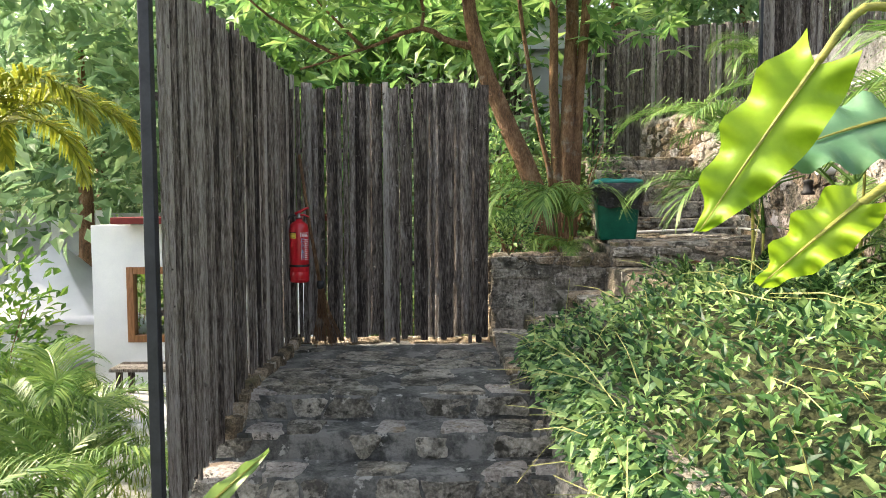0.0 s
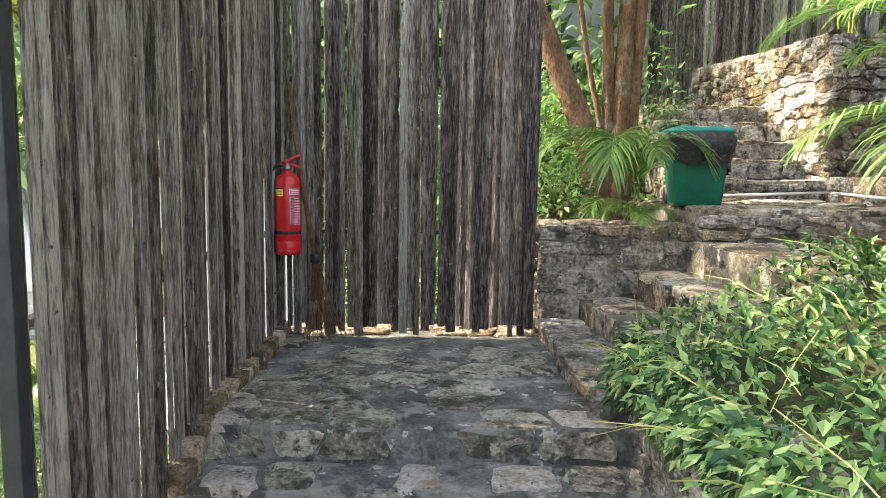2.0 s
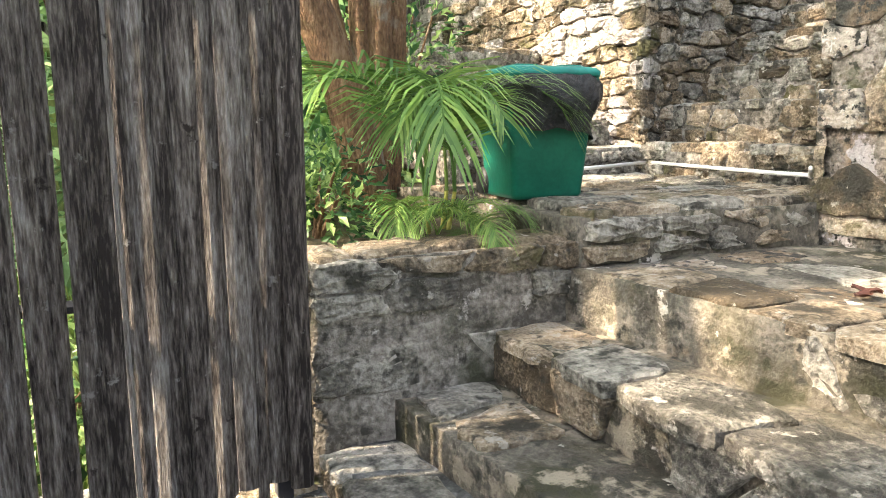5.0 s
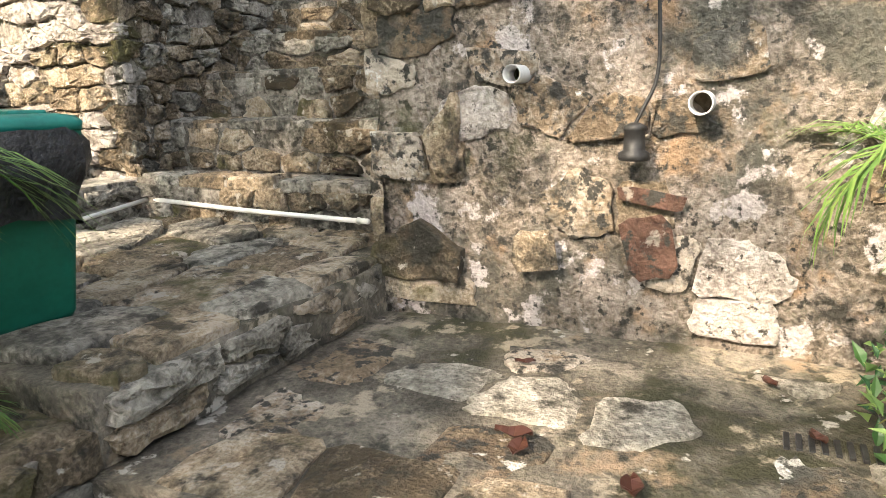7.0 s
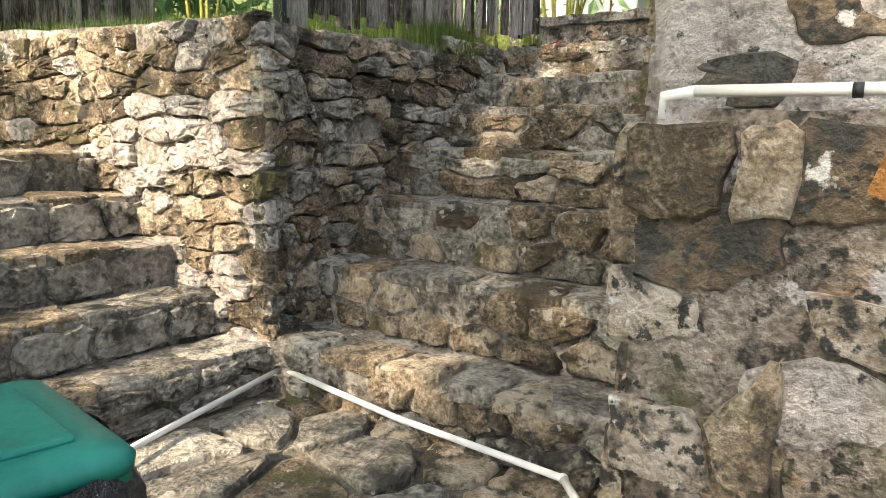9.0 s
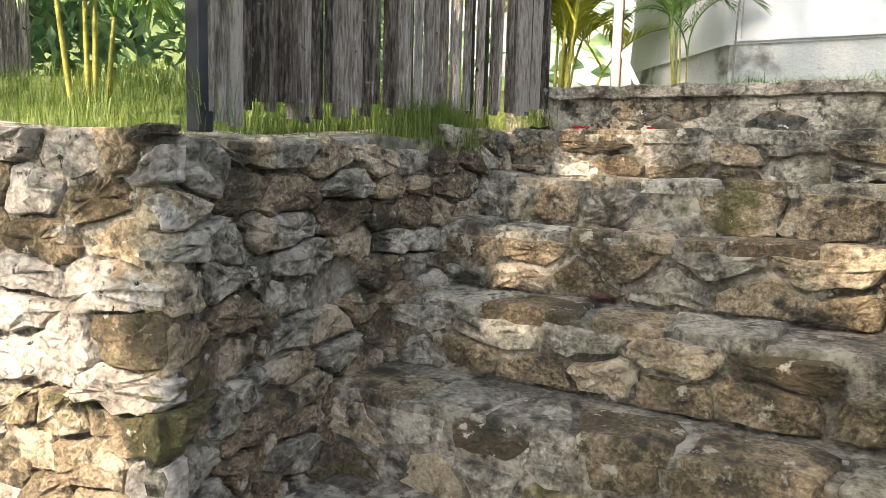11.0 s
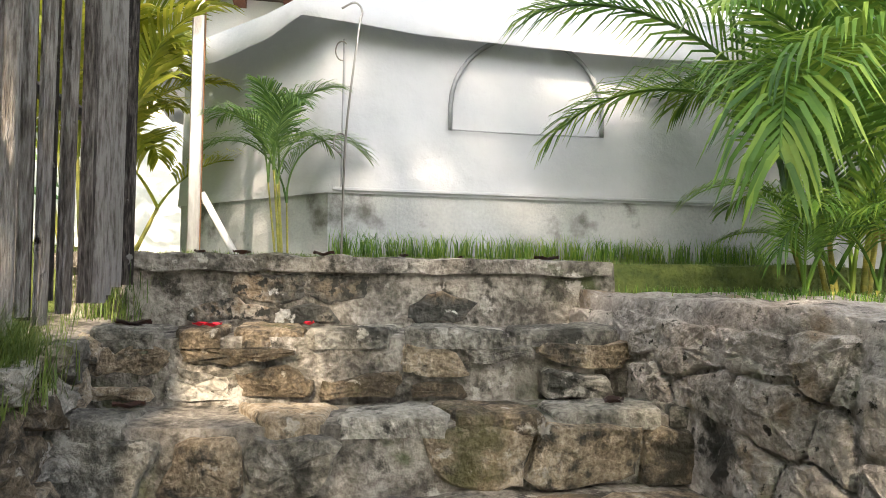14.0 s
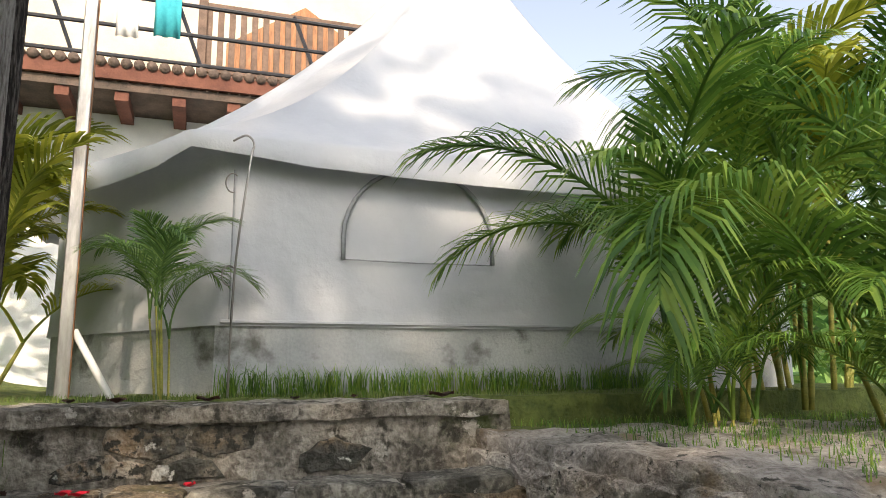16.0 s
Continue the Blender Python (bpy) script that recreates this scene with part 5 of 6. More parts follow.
tag = wrap(-70, -22, 0.36, 0.41, 0.0792, label_yellow, "tag", ext, "yellow service tag")
wrap(-70, -22, 0.402, 0.41, 0.0798, rubber, "stripe", tag)
for k in range(3):
    wrap(-66, -26, 0.368 + 0.01 * k, 0.371 + 0.01 * k, 0.0797, rubber, "printed_line", tag)
wrap(5, 62, 0.37, 0.405, 0.0792, label_white, "panel", ext, "white printed heading panel")
wrap(8, 59, 0.374, 0.401, 0.0796, red_paint, "panel", ext)
for k in range(2):
    wrap(12, 54, 0.378 + 0.012 * k, 0.384 + 0.012 * k, 0.08, label_white, "printed_line", ext)
for c in range(3):
    for k in range(11):
        wrap(30 + 12 * c, 30 + 12 * c + (9 if (k + c) % 3 else 6), 0.185 + 0.0158 * k, 0.193 + 0.0158 * k, 0.0793, label_white, "printed_line", ext)
wrap(8, 10, 0.19, 0.36, 0.0792, label_white, "printed_line", ext)
# upright lettering on the cylinder
word = "GENMERATE"
for i, ch in enumerate(word):
    cu = bpy.data.curves.new("letter", "FONT")
    cu.body, cu.size, cu.extrude, cu.align_x, cu.align_y = ch, 0.03, 0.0005, "CENTER", "CENTER"
    lt = new("letter", cu)
    dg = bpy.context.evaluated_depsgraph_get()
    me = bpy.data.meshes.new_from_object(lt.evaluated_get(dg))
    bpy.data.objects.remove(lt)
    me.materials.clear()
    me.materials.append(label_blue)
    lt = new("letter", me)
    lt.parent = ext
    a = radians(19)
    lt.matrix_basis = Matrix.Translation((0.0795 * math.sin(a), -0.0795 * math.cos(a), 0.2 + 0.0195 * i)) @ Matrix.Rotation(a, 4, "Z") @ Matrix.Rotation(1.5708, 4, "X") @ Matrix.Rotation(1.5708, 4, "Z")

# ---- stick broom in the corner ----
broom = thing("broom", "stick broom of dark twigs leaning in the fence corner", "broom", "", "", (0, 0, 0))
bm = bmesh.new()
tube(bm, [(-1.16, 5.89, 2.02), (-1.09, 5.87, 1.5), (-1.0, 5.84, 0.98)], [0.012, 0.013, 0.016], 8)
part("handle", bm, bark, broom, "worn wooden handle", True)
bm = bmesh.new()
lathe(bm, [(0.02, -0.03), (0.03, -0.02), (0.032, 0.03), (0.02, 0.04)], (-0.995, 5.84, 0.96), 12)
part("binding", bm, rubber, broom, "dark binding cord", True)
bm, rn = bmesh.new(), random.Random(3)
for i in range(90):
    a, r = rn.random() * 6.28, rn.random() ** 0.6
    tube(bm, [(-0.995 + 0.018 * r * math.cos(a), 5.84 + 0.018 * r * math.sin(a), 0.97), (-0.97 + 0.06 * r * math.cos(a), 5.82 + 0.03 * r * math.sin(a), 0.74), (-0.93 + 0.16 * r * math.cos(a), 5.79 + 0.07 * r * math.sin(a), 0.465 + 0.03 * rn.random())], [0.002, 0.002, 0.0012], 4, False)
part("twig_head", bm, bark, broom, "fan of thin dark twigs")

# ---- water pipes ----
pipe = thing("water_pipe", "white plastic water pipe along the foot of the steps", "pipe")
runs = [[(1.75, 7.24, 1.32), (2.38, 7.40, 1.34), (3.08, 7.56, 1.36)], [(3.08, 7.56, 1.36), (2.98, 6.9, 1.355), (2.96, 6.5, 1.35), (2.94, 6.27, 1.35)], [(2.94, 6.27, 1.35), (2.70, 6.09, 1.40)]]
for r in runs:
    bm = bmesh.new()
    tube(bm, r, 0.011, 12)
    part("pipe_run", bm, pvc, pipe, "", True)
for c in (runs[0][-1], runs[1][-1]):
    bm = bmesh.new()
    bmesh.ops.create_uvsphere(bm, u_segments=12, v_segments=8, radius=0.0155, matrix=Matrix.Translation(c))
    part("elbow", bm, pvc, pipe, "", True)
pipe2 = thing("wall_pipe", "white plastic pipe lying along the top of the old wall", "pipe")
for r in ([(2.69, 5.97, 2.32), (2.69, 5.97, 2.365), (2.66, 5.9, 2.372)], [(2.66, 5.9, 2.372), (2.63, 5.4, 2.368), (2.62, 4.9, 2.365), (2.62, 3.7, 2.36)]):
    bm = bmesh.new()
    tube(bm, r, 0.0115, 12)
    part("pipe_run", bm, pvc, pipe2, "", True)
for y in (5.62, 5.16):
    bm = bmesh.new()
    tube(bm, [(2.63, y - 0.008, 2.367), (2.63, y + 0.008, 2.367)], 0.0135, 12)
    part("tie", bm, rubber, pipe2, "black cable tie", True)
for y, z, r in ((5.48, 1.92, 0.029), (4.93, 1.83, 0.034)):
    d = thing("drain_pipe", "grey plastic drain pipe stub sticking out of the wall", "pipe", "drain stubs", "", (2.6, y, z))
    bm = bmesh.new()
    k = 20
    rings = [[bm.verts.new((x, rr * math.cos(6.2832 * i / k), rr * math.sin(6.2832 * i / k))) for i in range(k)] for x, rr in ((0.12, r), (-0.055, r), (-0.058, r * 0.97), (-0.055, r * 0.88), (0.1, r * 0.86))]
    skin(bm, rings, False)
    part("sleeve", bm, pvc_grey, d, "", True)
    # dark disc that closes the sleeve behind its mouth
    bm = bmesh.new()
    lathe(bm, [(0.001, 0), (r * 0.86, 0), (r * 0.86, 0.004), (0.001, 0.004)], sides=16)
    bmesh.ops.transform(bm, matrix=Matrix.Translation((0.05, 0, 0)) @ Matrix.Rotation(-1.5708, 4, "Y"), verts=bm.verts)
    part("plug", bm, soil, d, "dark soil-coloured disc inside the pipe")

sock = thing("lamp_socket", "black waterproof lamp socket hanging on its cable", "socket", "", "", (2.575, 5.11, 1.665))
bm = bmesh.new()
lathe(bm, [(0.042, 0), (0.046, 0.006), (0.046, 0.022), (0.032, 0.03), (0.03, 0.085), (0.034, 0.088), (0.034, 0.1), (0.012, 0.11)], sides=20)
part("housing", bm, rubber, sock, "", True)
bm = bmesh.new()
tube(bm, curve_pts([(0, 0, 0.105), (0.005, -0.02, 0.15), (0.02, -0.055, 0.25), (0.02, -0.05, 0.45), (0.01, -0.03, 0.62), (0.03, -0.045, 0.72), (0.2, -0.05, 0.8)], 24), 0.006, 7)
part("cable", bm, rubber, sock, "", True)
# marked stones in the old wall
rn = random.Random(2)
for (y, z, w, h, m_, nm) in ((5.5, 2.23, 0.17, 0.12, stone_orange, "orange lichen-stained stone"), (5.06, 1.40, 0.15, 0.2, stone_red, "dark red stone"), (5.06, 1.55, 0.2, 0.05, stone_red, "dark red flat stone"), (5.42, 1.36, 0.15, 0.14, stone_orange, "rusty stone")):
    ob = put_stone("block", wall_s, (2.607, y, z), Vector((0, -1, 0)), Vector((0, 0, 1)), Vector((-1, 0, 0)), w, h, 0.003, rn, "stone", 0.3)
    ob.data = ob.data.copy()
    ob.data.materials[0] = m_ if nm != "rusty stone" else stone_warm
    ob["label"] = nm
# drain grating at the yard edge
grating = thing("floor_drain", "black slotted drain grating in the yard floor", "drain", "", "", (2.08, 4.56, 1.082))
for i in range(9):
    bm = bmesh.new()
    box(bm, -0.04, -0.11 + 0.026 * i, 0, 0.04, -0.097 + 0.026 * i, 0.012, 0.002)
    part("bar", bm, rubber, grating)

# ---- fallen leaves and petals ----
def fallen(x, y, z, size, material, label, turn, name="fallen_leaf"):
    vs, fs = [], []
    for i in range(7):
        for j in range(3):
            t, q = i / 6, j - 1
            w = 0.3 * math.sin(math.pi * (0.08 + 0.87 * t))
            vs.append(Vector(((t - 0.5) * size, q * w * size, 0.012 + 0.35 * size * (abs(q) * 0.35 + 0.5 * (t - 0.5) ** 2 + 0.12 * math.sin(9 * t + q)))))
    for i in range(6):
        for j in range(2):
            k = i * 3 + j
            fs.append((k, k + 1, k + 4, k + 3))
    ob = tagged(new(name, mesh_of(name, vs, fs, material)), label, "leaf" if "leaf" in name else "petal", "fallen leaves")
    ob.matrix_basis = Matrix.Translation((x, y, z)) @ Matrix.Rotation(turn, 4, "Z")
    return ob


for i, (x, y, z, s) in enumerate(((1.8, 5.21, 1.085, 0.075), (1.86, 5.24, 1.085, 0.09), (1.73, 4.95, 1.085, 0.08), (2.3, 5.35, 1.085, 0.06), (2.1, 4.6, 1.085, 0.06), (4.9, 6.35, 2.61, 0.09), (4.35, 7.11, 2.21, 0.11),
                                  (5.75, 7.45, 3.025, 0.09), (5.72, 7.15, 3.025, 0.09), (5.7, 6.85, 3.025, 0.06), (5.8, 6.25, 3.025, 0.1), (5.75, 7.6, 3.025, 0.07), (5.2, 7.7, 2.8, 0.1), (5.85, 6.6, 3.025, 0.06), (4.95, 7.65, 2.61, 0.08), (1.45, 4.15, 1.25, 0.09), (3.35, 6.6, 1.49, 0.08), (2.4, 4.7, 1.085, 0.06))):
    fallen(x, y, z, s, dry_leaf, "curled reddish-brown dry leaf lying on the stone", i * 1.7)
for x, y in ((5.16, 7.51), (5.2, 7.2), (5.13, 7.47)):
    fallen(x, y, 2.805, 0.055, petal, "crimson flower petal lying on the step", x * 9, "petal")

# ---- white canvas tent ----
tent = thing("canvas_tent", "white canvas tent with arched zip window on a grey plinth", "tent", "", "", (0, 0, 0))
plan = [(6.55, 7.12), (6.55, 3.9), (7.6, 2.7), (9.2, 2.7), (10.2, 3.9), (10.2, 6.9), (9.2, 8.1), (7.7, 8.0)]
tent_parts = [("plinth", prism(plan, 2.9, 3.37), grey_wall, "stained grey concrete plinth")]
for nm, b, m_, lb in tent_parts:
    part(nm, b, m_, tent, lb)
bm, cx, cy = bmesh.new(), 8.4, 5.2
ring = []
for (ax, ay), (bx, by) in zip(plan, plan[1:] + plan[:1]):
    for k in range(12):
        t = k / 12
        ring.append((ax + (bx - ax) * t, ay + (by - ay) * t))
levels = [(3.36, 0.02), (3.40, 0.015), (3.6, 0.0), (3.9, 0.0), (4.3, 0.0)]
rs = []
for z, out in levels:
    row = []
    for x, y in ring:
        d = Vector((x - cx, y - cy, 0)).normalized()
        w = 0.012 * noise.noise(Vector((x * 2.5, y * 2.5, z * 0.8)))
        row.append(bm.verts.new((x + d.x * (out + w), y + d.y * (out + w), z)))
    rs.append(row)
skin(bm, rs, False)
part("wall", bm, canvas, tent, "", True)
bm, rs = bmesh.new(), []
for lv in range(16):
    t = lv / 13 if lv else 0
    row = []
    for i, (x, y) in enumerate(ring):
        e = (i % 12) / 12
        corner = max(0.0, 1 - min(e, 1 - e) * 6)
        if lv == 0:
            f, z = 1.075, 4.12 + 0.045 * corner + 0.02 * math.cos(e * 6.2832)
        elif lv == 1:
            f, z = 1.085, 4.235 + 0.02 * corner
        else:
            t = (lv - 1) / 14
            f, z = 1.08 * (1 - t) + 0.015, 4.235 + 2.7 * (0.42 * t + 0.58 * t ** 2.1) - 0.06 * math.sin(math.pi * t) * (1 - corner)
        row.append(bm.verts.new((cx + (x - cx) * f, cy + (y - cy) * f, z)))
    rs.append(row)
skin(bm, rs, False)
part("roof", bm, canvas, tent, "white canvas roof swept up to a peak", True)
bm = bmesh.new()
arch = [(6.53, 6.52, 3.70)] + [(6.53, 6.115 + 0.405 * math.cos(math.pi * (0.0 + k / 18)), 3.82 + 0.38 * math.sin(math.pi * k / 18)) for k in range(19)] + [(6.53, 5.71, 3.70)]
tube(bm, arch, 0.012, 6)
win = part("window", bm, canvas_grey, tent, "arched grey zip window flap", True)
bm = bmesh.new()
tube(bm, [(6.532, 6.52, 3.70), (6.53, 6.115, 3.695), (6.532, 5.71, 3.70)], 0.004, 5)
part("seam", bm, canvas_grey, win)
for y in (7.06, 4.0):
    bm = bmesh.new()
    tube(bm, [(6.53, y, 3.38), (6.53, y, 4.12)], 0.004, 5)
    part("seam", bm, canvas_grey, tent, "grey corner seam")
bm = bmesh.new()
box(bm, 6.52, 3.95, 3.372, 6.536, 7.1, 3.388, 0.003)
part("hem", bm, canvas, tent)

hook = thing("hook_rod", "slim pale metal rod with curled hooks beside the tent", "rod", "", "", (0, 0, 0))
bm = bmesh.new()
tube(bm, curve_pts([(6.33, 7.06, 3.0), (6.33, 7.05, 3.6), (6.34, 7.0, 4.1), (6.35, 6.985, 4.2), (6.35, 7.02, 4.24), (6.36, 7.08, 4.21)], 30), 0.0055, 7)
part("rod", bm, steel, hook, "", True)
for z in (4.0, 3.57):
    bm = bmesh.new()
    tube(bm, [(6.33, 7.045 + 0.03 * math.cos(a) + 0.03, z + 0.045 * math.sin(a)) for a in [0.3 * k - 1.9 for k in range(15)]], 0.0035, 6)
    part("curl", bm, steel, hook, "", True)
post = thing("steel_post", "tall galvanised steel post with white prop at its foot", "post", "", "", (6.38, 7.72, 3.0))
bm = bmesh.new()
box(bm, -0.022, -0.028, 0, 0.022, 0.028, 2.6, 0.006)
part("tube", bm, steel, post)
bm = bmesh.new()
box(bm, -0.024, -0.031, 0.0, 0.0, -0.028, 2.6)
part("dark_side", bm, wood_frame, post, "thin brown strip along one edge")
bm = bmesh.new()
tube(bm, [(0, -0.03, 0.32), (-0.03, -0.2, 0.02)], 0.016, 8)
part("prop", bm, pvc, post, "white diagonal prop", True)

# ---- building behind the tent ----
lodge = thing("lodge", "white building with dark tiled eave and wooden balcony", "building", "", "", (0, 0, 0))
bm = bmesh.new()
box(bm, 10.6, 5.0, 2.5, 10.85, 12.0, 5.75)
part("wall", bm, white_wall, lodge, "white painted wall")
bm = bmesh.new()
box(bm, 10.85, 5.0, 2.5, 15, 12.0, 5.7)
part("core", bm, white_wall, lodge)
roof = part("eave", prism([(9.9, 4.8), (11.6, 4.8), (11.6, 12.0), (9.9, 12.0)], 5.75, 5.83), roof_tile, lodge, "dark underside of the eave")
bm = bmesh.new()
box(bm, 9.86, 4.8, 5.84, 9.9, 12.0, 5.98)
part("fascia", bm, terracotta, lodge, "terracotta fascia board")
for i in range(15):
    bm = bmesh.new()
    box(bm, 9.92, 4.9 + 0.5 * i, 5.66, 10.6, 5.02 + 0.5 * i, 5.745)
    part("rafter", bm, terracotta, lodge, "terracotta painted rafter")
for i in range(65):
    bm = bmesh.new()
    tube(bm, [(9.84, 4.85 + 0.11 * i, 5.995), (11.5, 4.85 + 0.11 * i, 6.25)], 0.05, 8)
    part("roof_tile", bm, roof_tile, lodge, "", True)
for z in (6.3, 6.62, 6.95):
    bm = bmesh.new()
    tube(bm, [(10.4, 4.9, z), (10.4, 10.5, z)], 0.022, 6)
    part("rail", bm, steel_black, lodge, "black metal rail")
for i in range(4):
    bm = bmesh.new()
    tube(bm, [(10.4, 6.0 + 1.2 * i, 6.05), (10.42, 6.35 + 1.2 * i, 7.0)], 0.022, 6)
    part("brace", bm, steel_black, lodge, "black metal brace")
bm = bmesh.new()
box(bm, 11.3, 4.8, 6.35, 15, 12, 6.5)
part("balcony_floor", bm, roof_tile, lodge, "dark balcony floor edge")
balcony_wood = mat("balcony_wood", [(0.3, (0.07, 0.04, 0.028)), (0.7, (0.16, 0.10, 0.07))], 9, rough=0.6, bump=0.2)
for z in (6.62, 7.42):
    bm = bmesh.new()
    box(bm, 11.3, 4.8, z, 11.38, 7.3, z + 0.07, 0.008)
    part("balcony_rail", bm, balcony_wood, lodge, "brown wooden rail")
for i in range(19):
    bm = bmesh.new()
    box(bm, 11.32, 4.85 + 0.13 * i, 6.5, 11.36, 4.92 + 0.13 * i, 7.42, 0.006)
    part("baluster", bm, balcony_wood, lodge)
for y in (4.8, 7.3):
    bm = bmesh.new()
    box(bm, 11.28, y - 0.05, 6.5, 11.4, y + 0.05, 7.65, 0.01)
    part("newel", bm, balcony_wood, lodge)
bm = bmesh.new()
box(bm, 12.6, 4.6, 6.5, 12.75, 12, 10.5)
beige = mat("beige_canvas", [(0.3, (0.45, 0.38, 0.30)), (0.7, (0.58, 0.50, 0.41))], 2, bump=0.2)
part("back_wall", bm, beige, lodge, "beige canvas back wall")
bm = bmesh.new()
vsr = [bm.verts.new(p) for p in ((12.58, 4.9, 6.5), (12.58, 7.0, 6.5), (12.58, 7.0, 7.6), (12.58, 5.95, 8.3), (12.58, 4.9, 7.6))]
bm.faces.new(vsr)
part("doorway", bm, wood_frame, lodge, "dark brown gabled doorway")
cloth = mat("turquoise_cloth", [(0.3, (0.03, 0.26, 0.32)), (0.7, (0.06, 0.4, 0.46))], 6, bump=0.3)
for y0, y1, z0, z1, m_, lb in ((7.5, 7.75, 6.55, 7.2, cloth, "turquoise towel hung on the balcony rail"), (7.9, 8.1, 6.5, 6.95, white_wall, "white towel hung on the balcony rail")):
    bm = bmesh.new()
    cols = [[bm.verts.new((10.37 + 0.02 * math.sin(k * 1.7), y0 + (y1 - y0) * k / 8, z)) for k in range(9)] for z in (z0, (z0 + z1) / 2, z1)]
    for r, s in zip(cols, cols[1:]):
        for k in range(8):
            bm.faces.new((r[k], r[k + 1], s[k + 1], s[k]))
    t = tagged(part("towel", bm, m_, None, "", True), lb, "towel")
    md = t.modifiers.new("thickness", "SOLIDIFY")
    md.thickness = 0.01
bm = bmesh.new()
tube(bm, [(10.9, 5.0, 5.6), (10.9, 5.0, 9.5)], 0.03, 8)
part("downpipe", bm, pvc, lodge, "white pole", True)

# ---- far upper fence and a far tent ----
fence("upper_fence", (2.2, 11.05), (4.7, 10.9), 2.35, lambda t: 4.2 + 0.1 * t, 31, 0.07, "pale weathered timber fence on the upper bank", 0.25, 1)
fence("bank_fence", (-0.6, 12.0), (1.35, 11.6), 1.5, 3.75, 33, 0.08, "dark weathered timber fence behind the trees", 0.2, 1)
hut = thing("far_tent", "white canvas tent behind the upper fence", "tent", "", "", (2.15, 13.2, 2.2))
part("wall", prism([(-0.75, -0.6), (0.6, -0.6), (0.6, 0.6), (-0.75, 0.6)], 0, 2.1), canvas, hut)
bm = bmesh.new()
a = [bm.verts.new(p) for p in ((-0.9, -0.75, 2.05), (0.75, -0.75, 2.05), (0.75, 0.75, 2.05), (-0.9, 0.75, 2.05), (-0.05, 0, 3.1))]
for k in range(4):
    bm.faces.new((a[k], a[(k + 1) % 4], a[4]))
bm.faces.new(a[3::-1])
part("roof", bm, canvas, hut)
bm = bmesh.new()
tube(bm, [(0.45, -0.75, 0), (0.45, -0.75, 2.0)], 0.03, 8)
part("pole", bm, steel, hut, "", True)

# ---- white house and tents below the path ----
house = thing("white_house", "white rendered house with brown window frame and red eave", "house", "", "", (0, 0, 0))
hx0, hx1, hy = -4.36, -1.6, 8.95
wx0, wx1, wz0, wz1 = -3.93, -2.9, -0.08, 0.86
for nm, b in (("wall", (hx0, hy, -1.2, wx0, hy + 0.18, 1.38)), ("wall", (wx1, hy, -1.2, hx1, hy + 0.18, 1.38)), ("wall", (wx0, hy, -1.2, wx1, hy + 0.18, wz0)), ("wall", (wx0, hy, wz1, wx1, hy + 0.18, 1.38)), ("wall", (hx0, hy + 0.18, -1.2, hx0 + 0.15, hy + 2.5, 1.38))):
    bm = bmesh.new()
    box(bm, *b)
    part(nm, bm, white_wall, house)
wf = thing("window", "", "")
wf.parent = house
for b in ((wx0, wz0, wx0 + 0.09, wz1), (wx1 - 0.09, wz0, wx1, wz1), (wx0 + 0.09, wz0, wx1 - 0.09, wz0 + 0.09), (wx0 + 0.09, wz1 - 0.09, wx1 - 0.09, wz1)):
    bm = bmesh.new()
    box(bm, b[0], hy - 0.03, b[1], b[2], hy + 0.1, b[3], 0.008)
    part("window_frame", bm, wood_frame, wf, "brown wooden frame")
glass = mat("window_glass", [(0.3, (0.05, 0.06, 0.06)), (0.7, (0.08, 0.09, 0.09))], 1, rough=0.04, bump=0, metal=0.9)
glass.node_tree.nodes["Principled BSDF"].inputs["Metallic"].default_value = 1.0
for nd in [q for q in glass.node_tree.nodes if q.type == "VALTORGB"]:
    for e in nd.color_ramp.elements:
        e.color = (0.55, 0.58, 0.58, 1)
bm = bmesh.new()
box(bm, wx0 + 0.09, hy + 0.03, wz0 + 0.09, wx1 - 0.09, hy + 0.04, wz1 - 0.09)
part("pane", bm, glass, wf, "mirror-like glass reflecting the garden")
bm = bmesh.new()
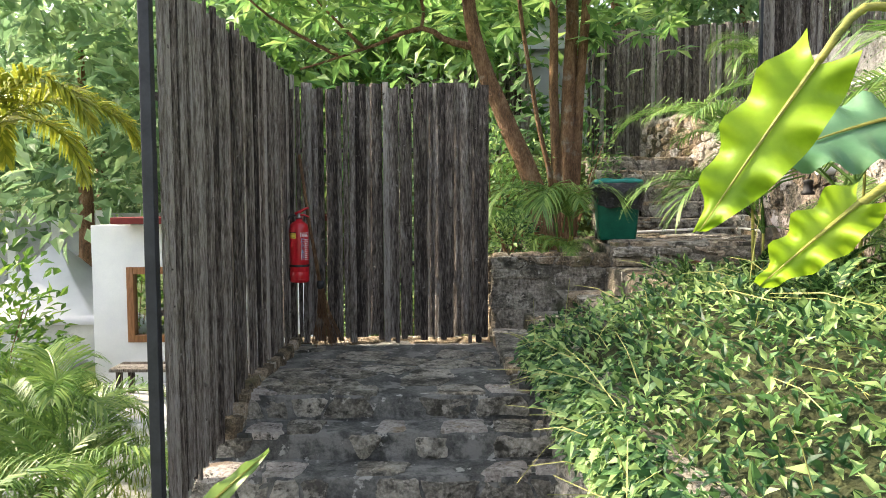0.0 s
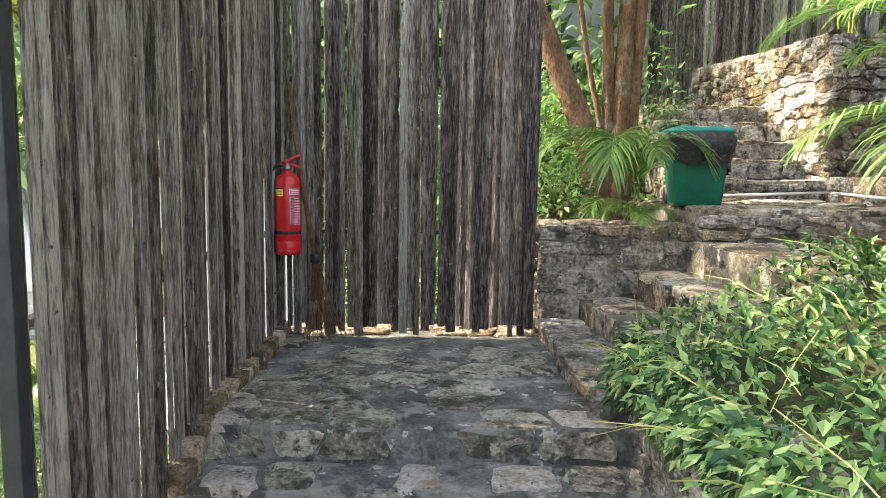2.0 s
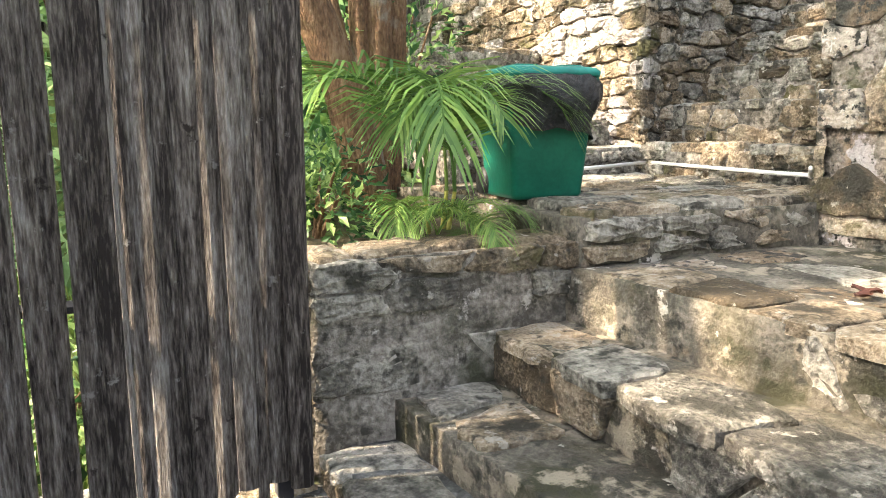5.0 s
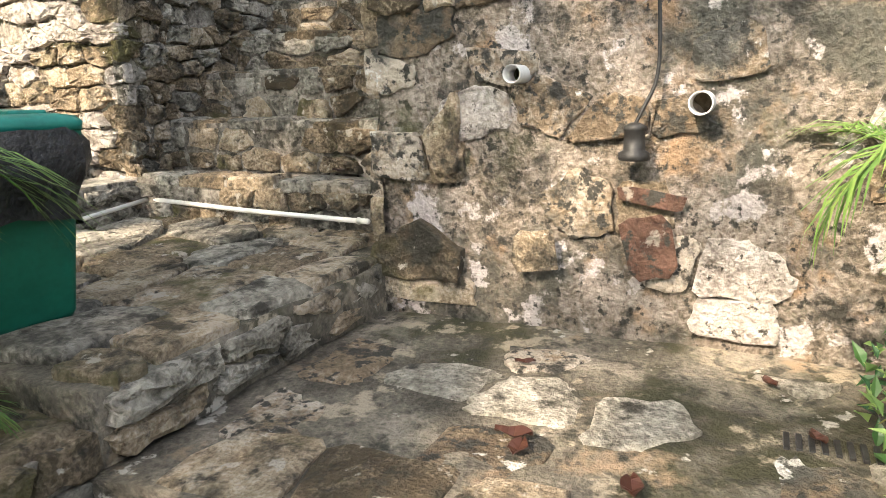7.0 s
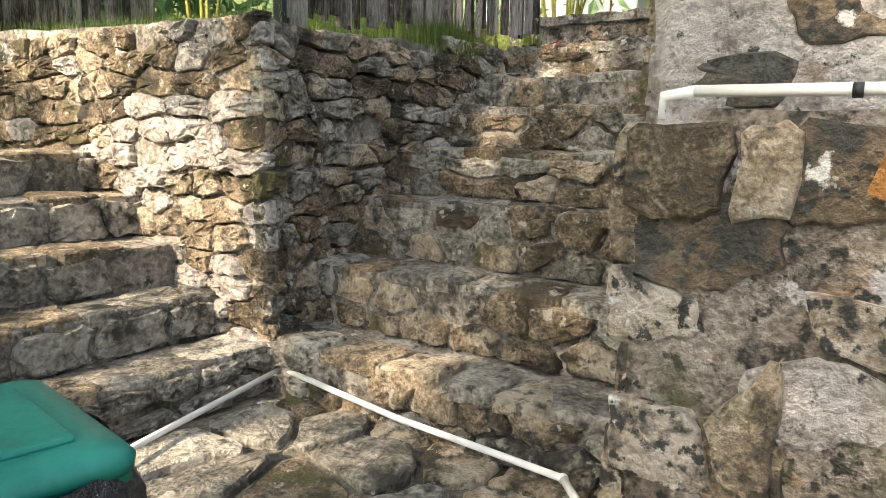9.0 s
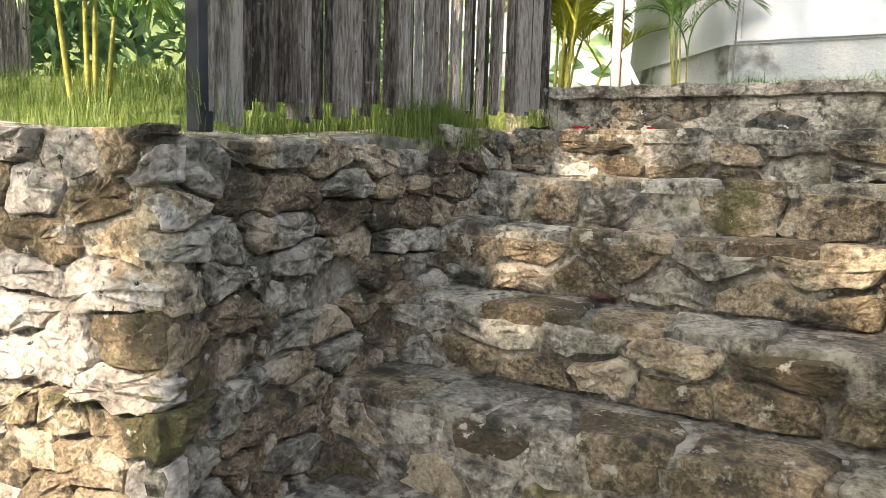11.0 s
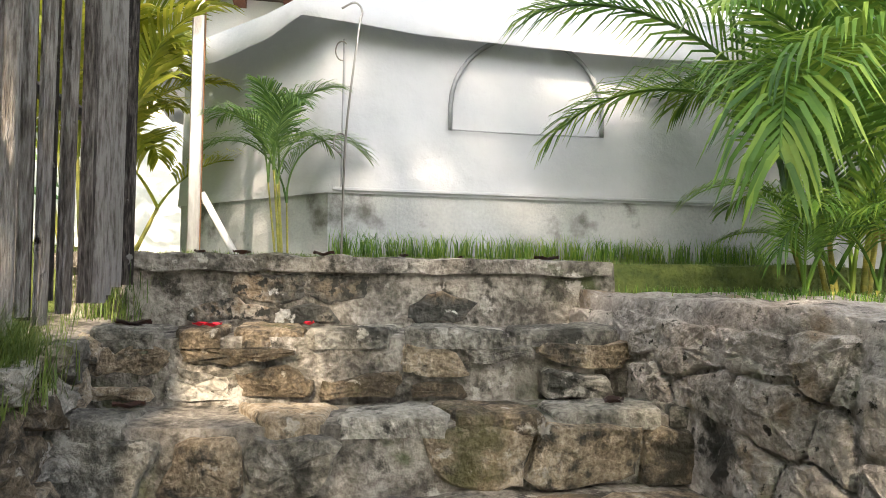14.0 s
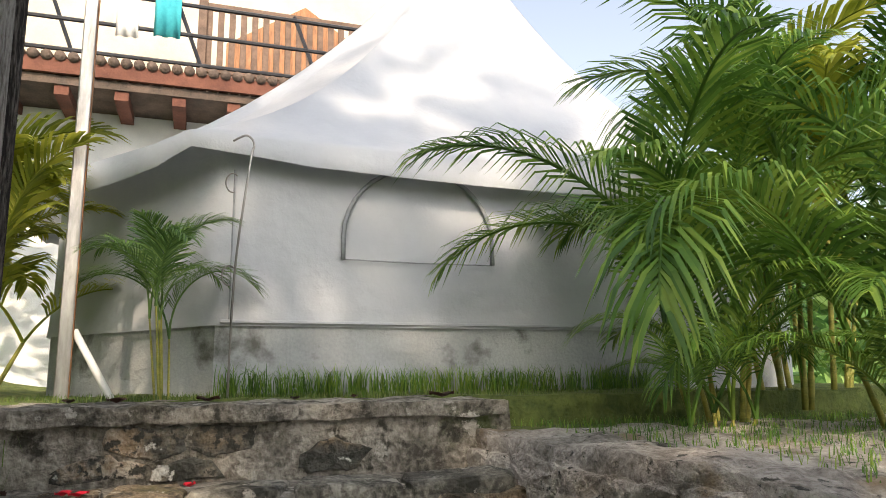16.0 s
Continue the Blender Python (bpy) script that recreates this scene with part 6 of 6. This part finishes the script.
box(bm, hx0 + 0.4, hy - 0.35, 1.4, hx1, hy + 2.5, 1.48, 0.01)
part("roof", bm, mat("red_roof", [(0.3, (0.12, 0.02, 0.02)), (0.7, (0.22, 0.04, 0.035))], 5, bump=0.2), house, "dark red roof edge")
bench = thing("bench", "dark wooden bench in front of the house", "bench", "", "", (-3.1, 8.3, -0.65))
for i in range(3):
    bm = bmesh.new()
    box(bm, -0.7, -0.2 + 0.14 * i, 0.38, 0.9, -0.08 + 0.14 * i, 0.42, 0.006)
    part("slat", bm, timber, bench)
for x in (-0.6, 0.8):
    for y in (-0.15, 0.17):
        bm = bmesh.new()
        box(bm, x - 0.03, y - 0.03, 0, x + 0.03, y + 0.03, 0.38, 0.004)
        part("leg", bm, timber, bench)
setting("lower_path", roughen(prism([(-3.4, 5.4), (-1.55, 5.0), (-1.5, 9.0), (-4.3, 9.0)], -0.9, -0.6), 0.3, 0.01), grey_wall, "grey concrete path in the lower garden")
for at, s in (((-6.2, 11.6, -0.7), 1.0), ((-5.6, 7.6, -0.9), 0.95)):
    t = thing("small_tent", "white canvas tent roof below the path", "tent", "white tents", "", at)
    part("wall", prism([(-1.2 * s, -1.2 * s), (1.2 * s, -1.2 * s), (1.2 * s, 1.2 * s), (-1.2 * s, 1.2 * s)], 0, 0.65), grey_wall, t, "pale grey side wall")
    bm, rs = bmesh.new(), []
    for k in range(7):
        f = k / 6
        w = 2.6 * s * (1 - f) + 0.02
        rs.append(rounded_ring(bm, 0, 0, 0.62 + 1.15 * (0.5 * f + 0.5 * f * f), w, w, w * 0.03 + 0.002, 3))
    skin(bm, rs, True)
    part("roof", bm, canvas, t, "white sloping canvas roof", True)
bm = bmesh.new()
box(bm, -9.5, 13.0, -0.8, -4.0, 13.2, 1.5)
block_wall = setting("garden_wall", bm, grey_wall, "pale grey panelled garden wall")
for i in range(7):
    bm = bmesh.new()
    box(bm, -9.4 + 0.8 * i, 12.92, -0.8, -9.25 + 0.8 * i, 13.0, 1.55)
    part("pier", bm, white_wall, block_wall)
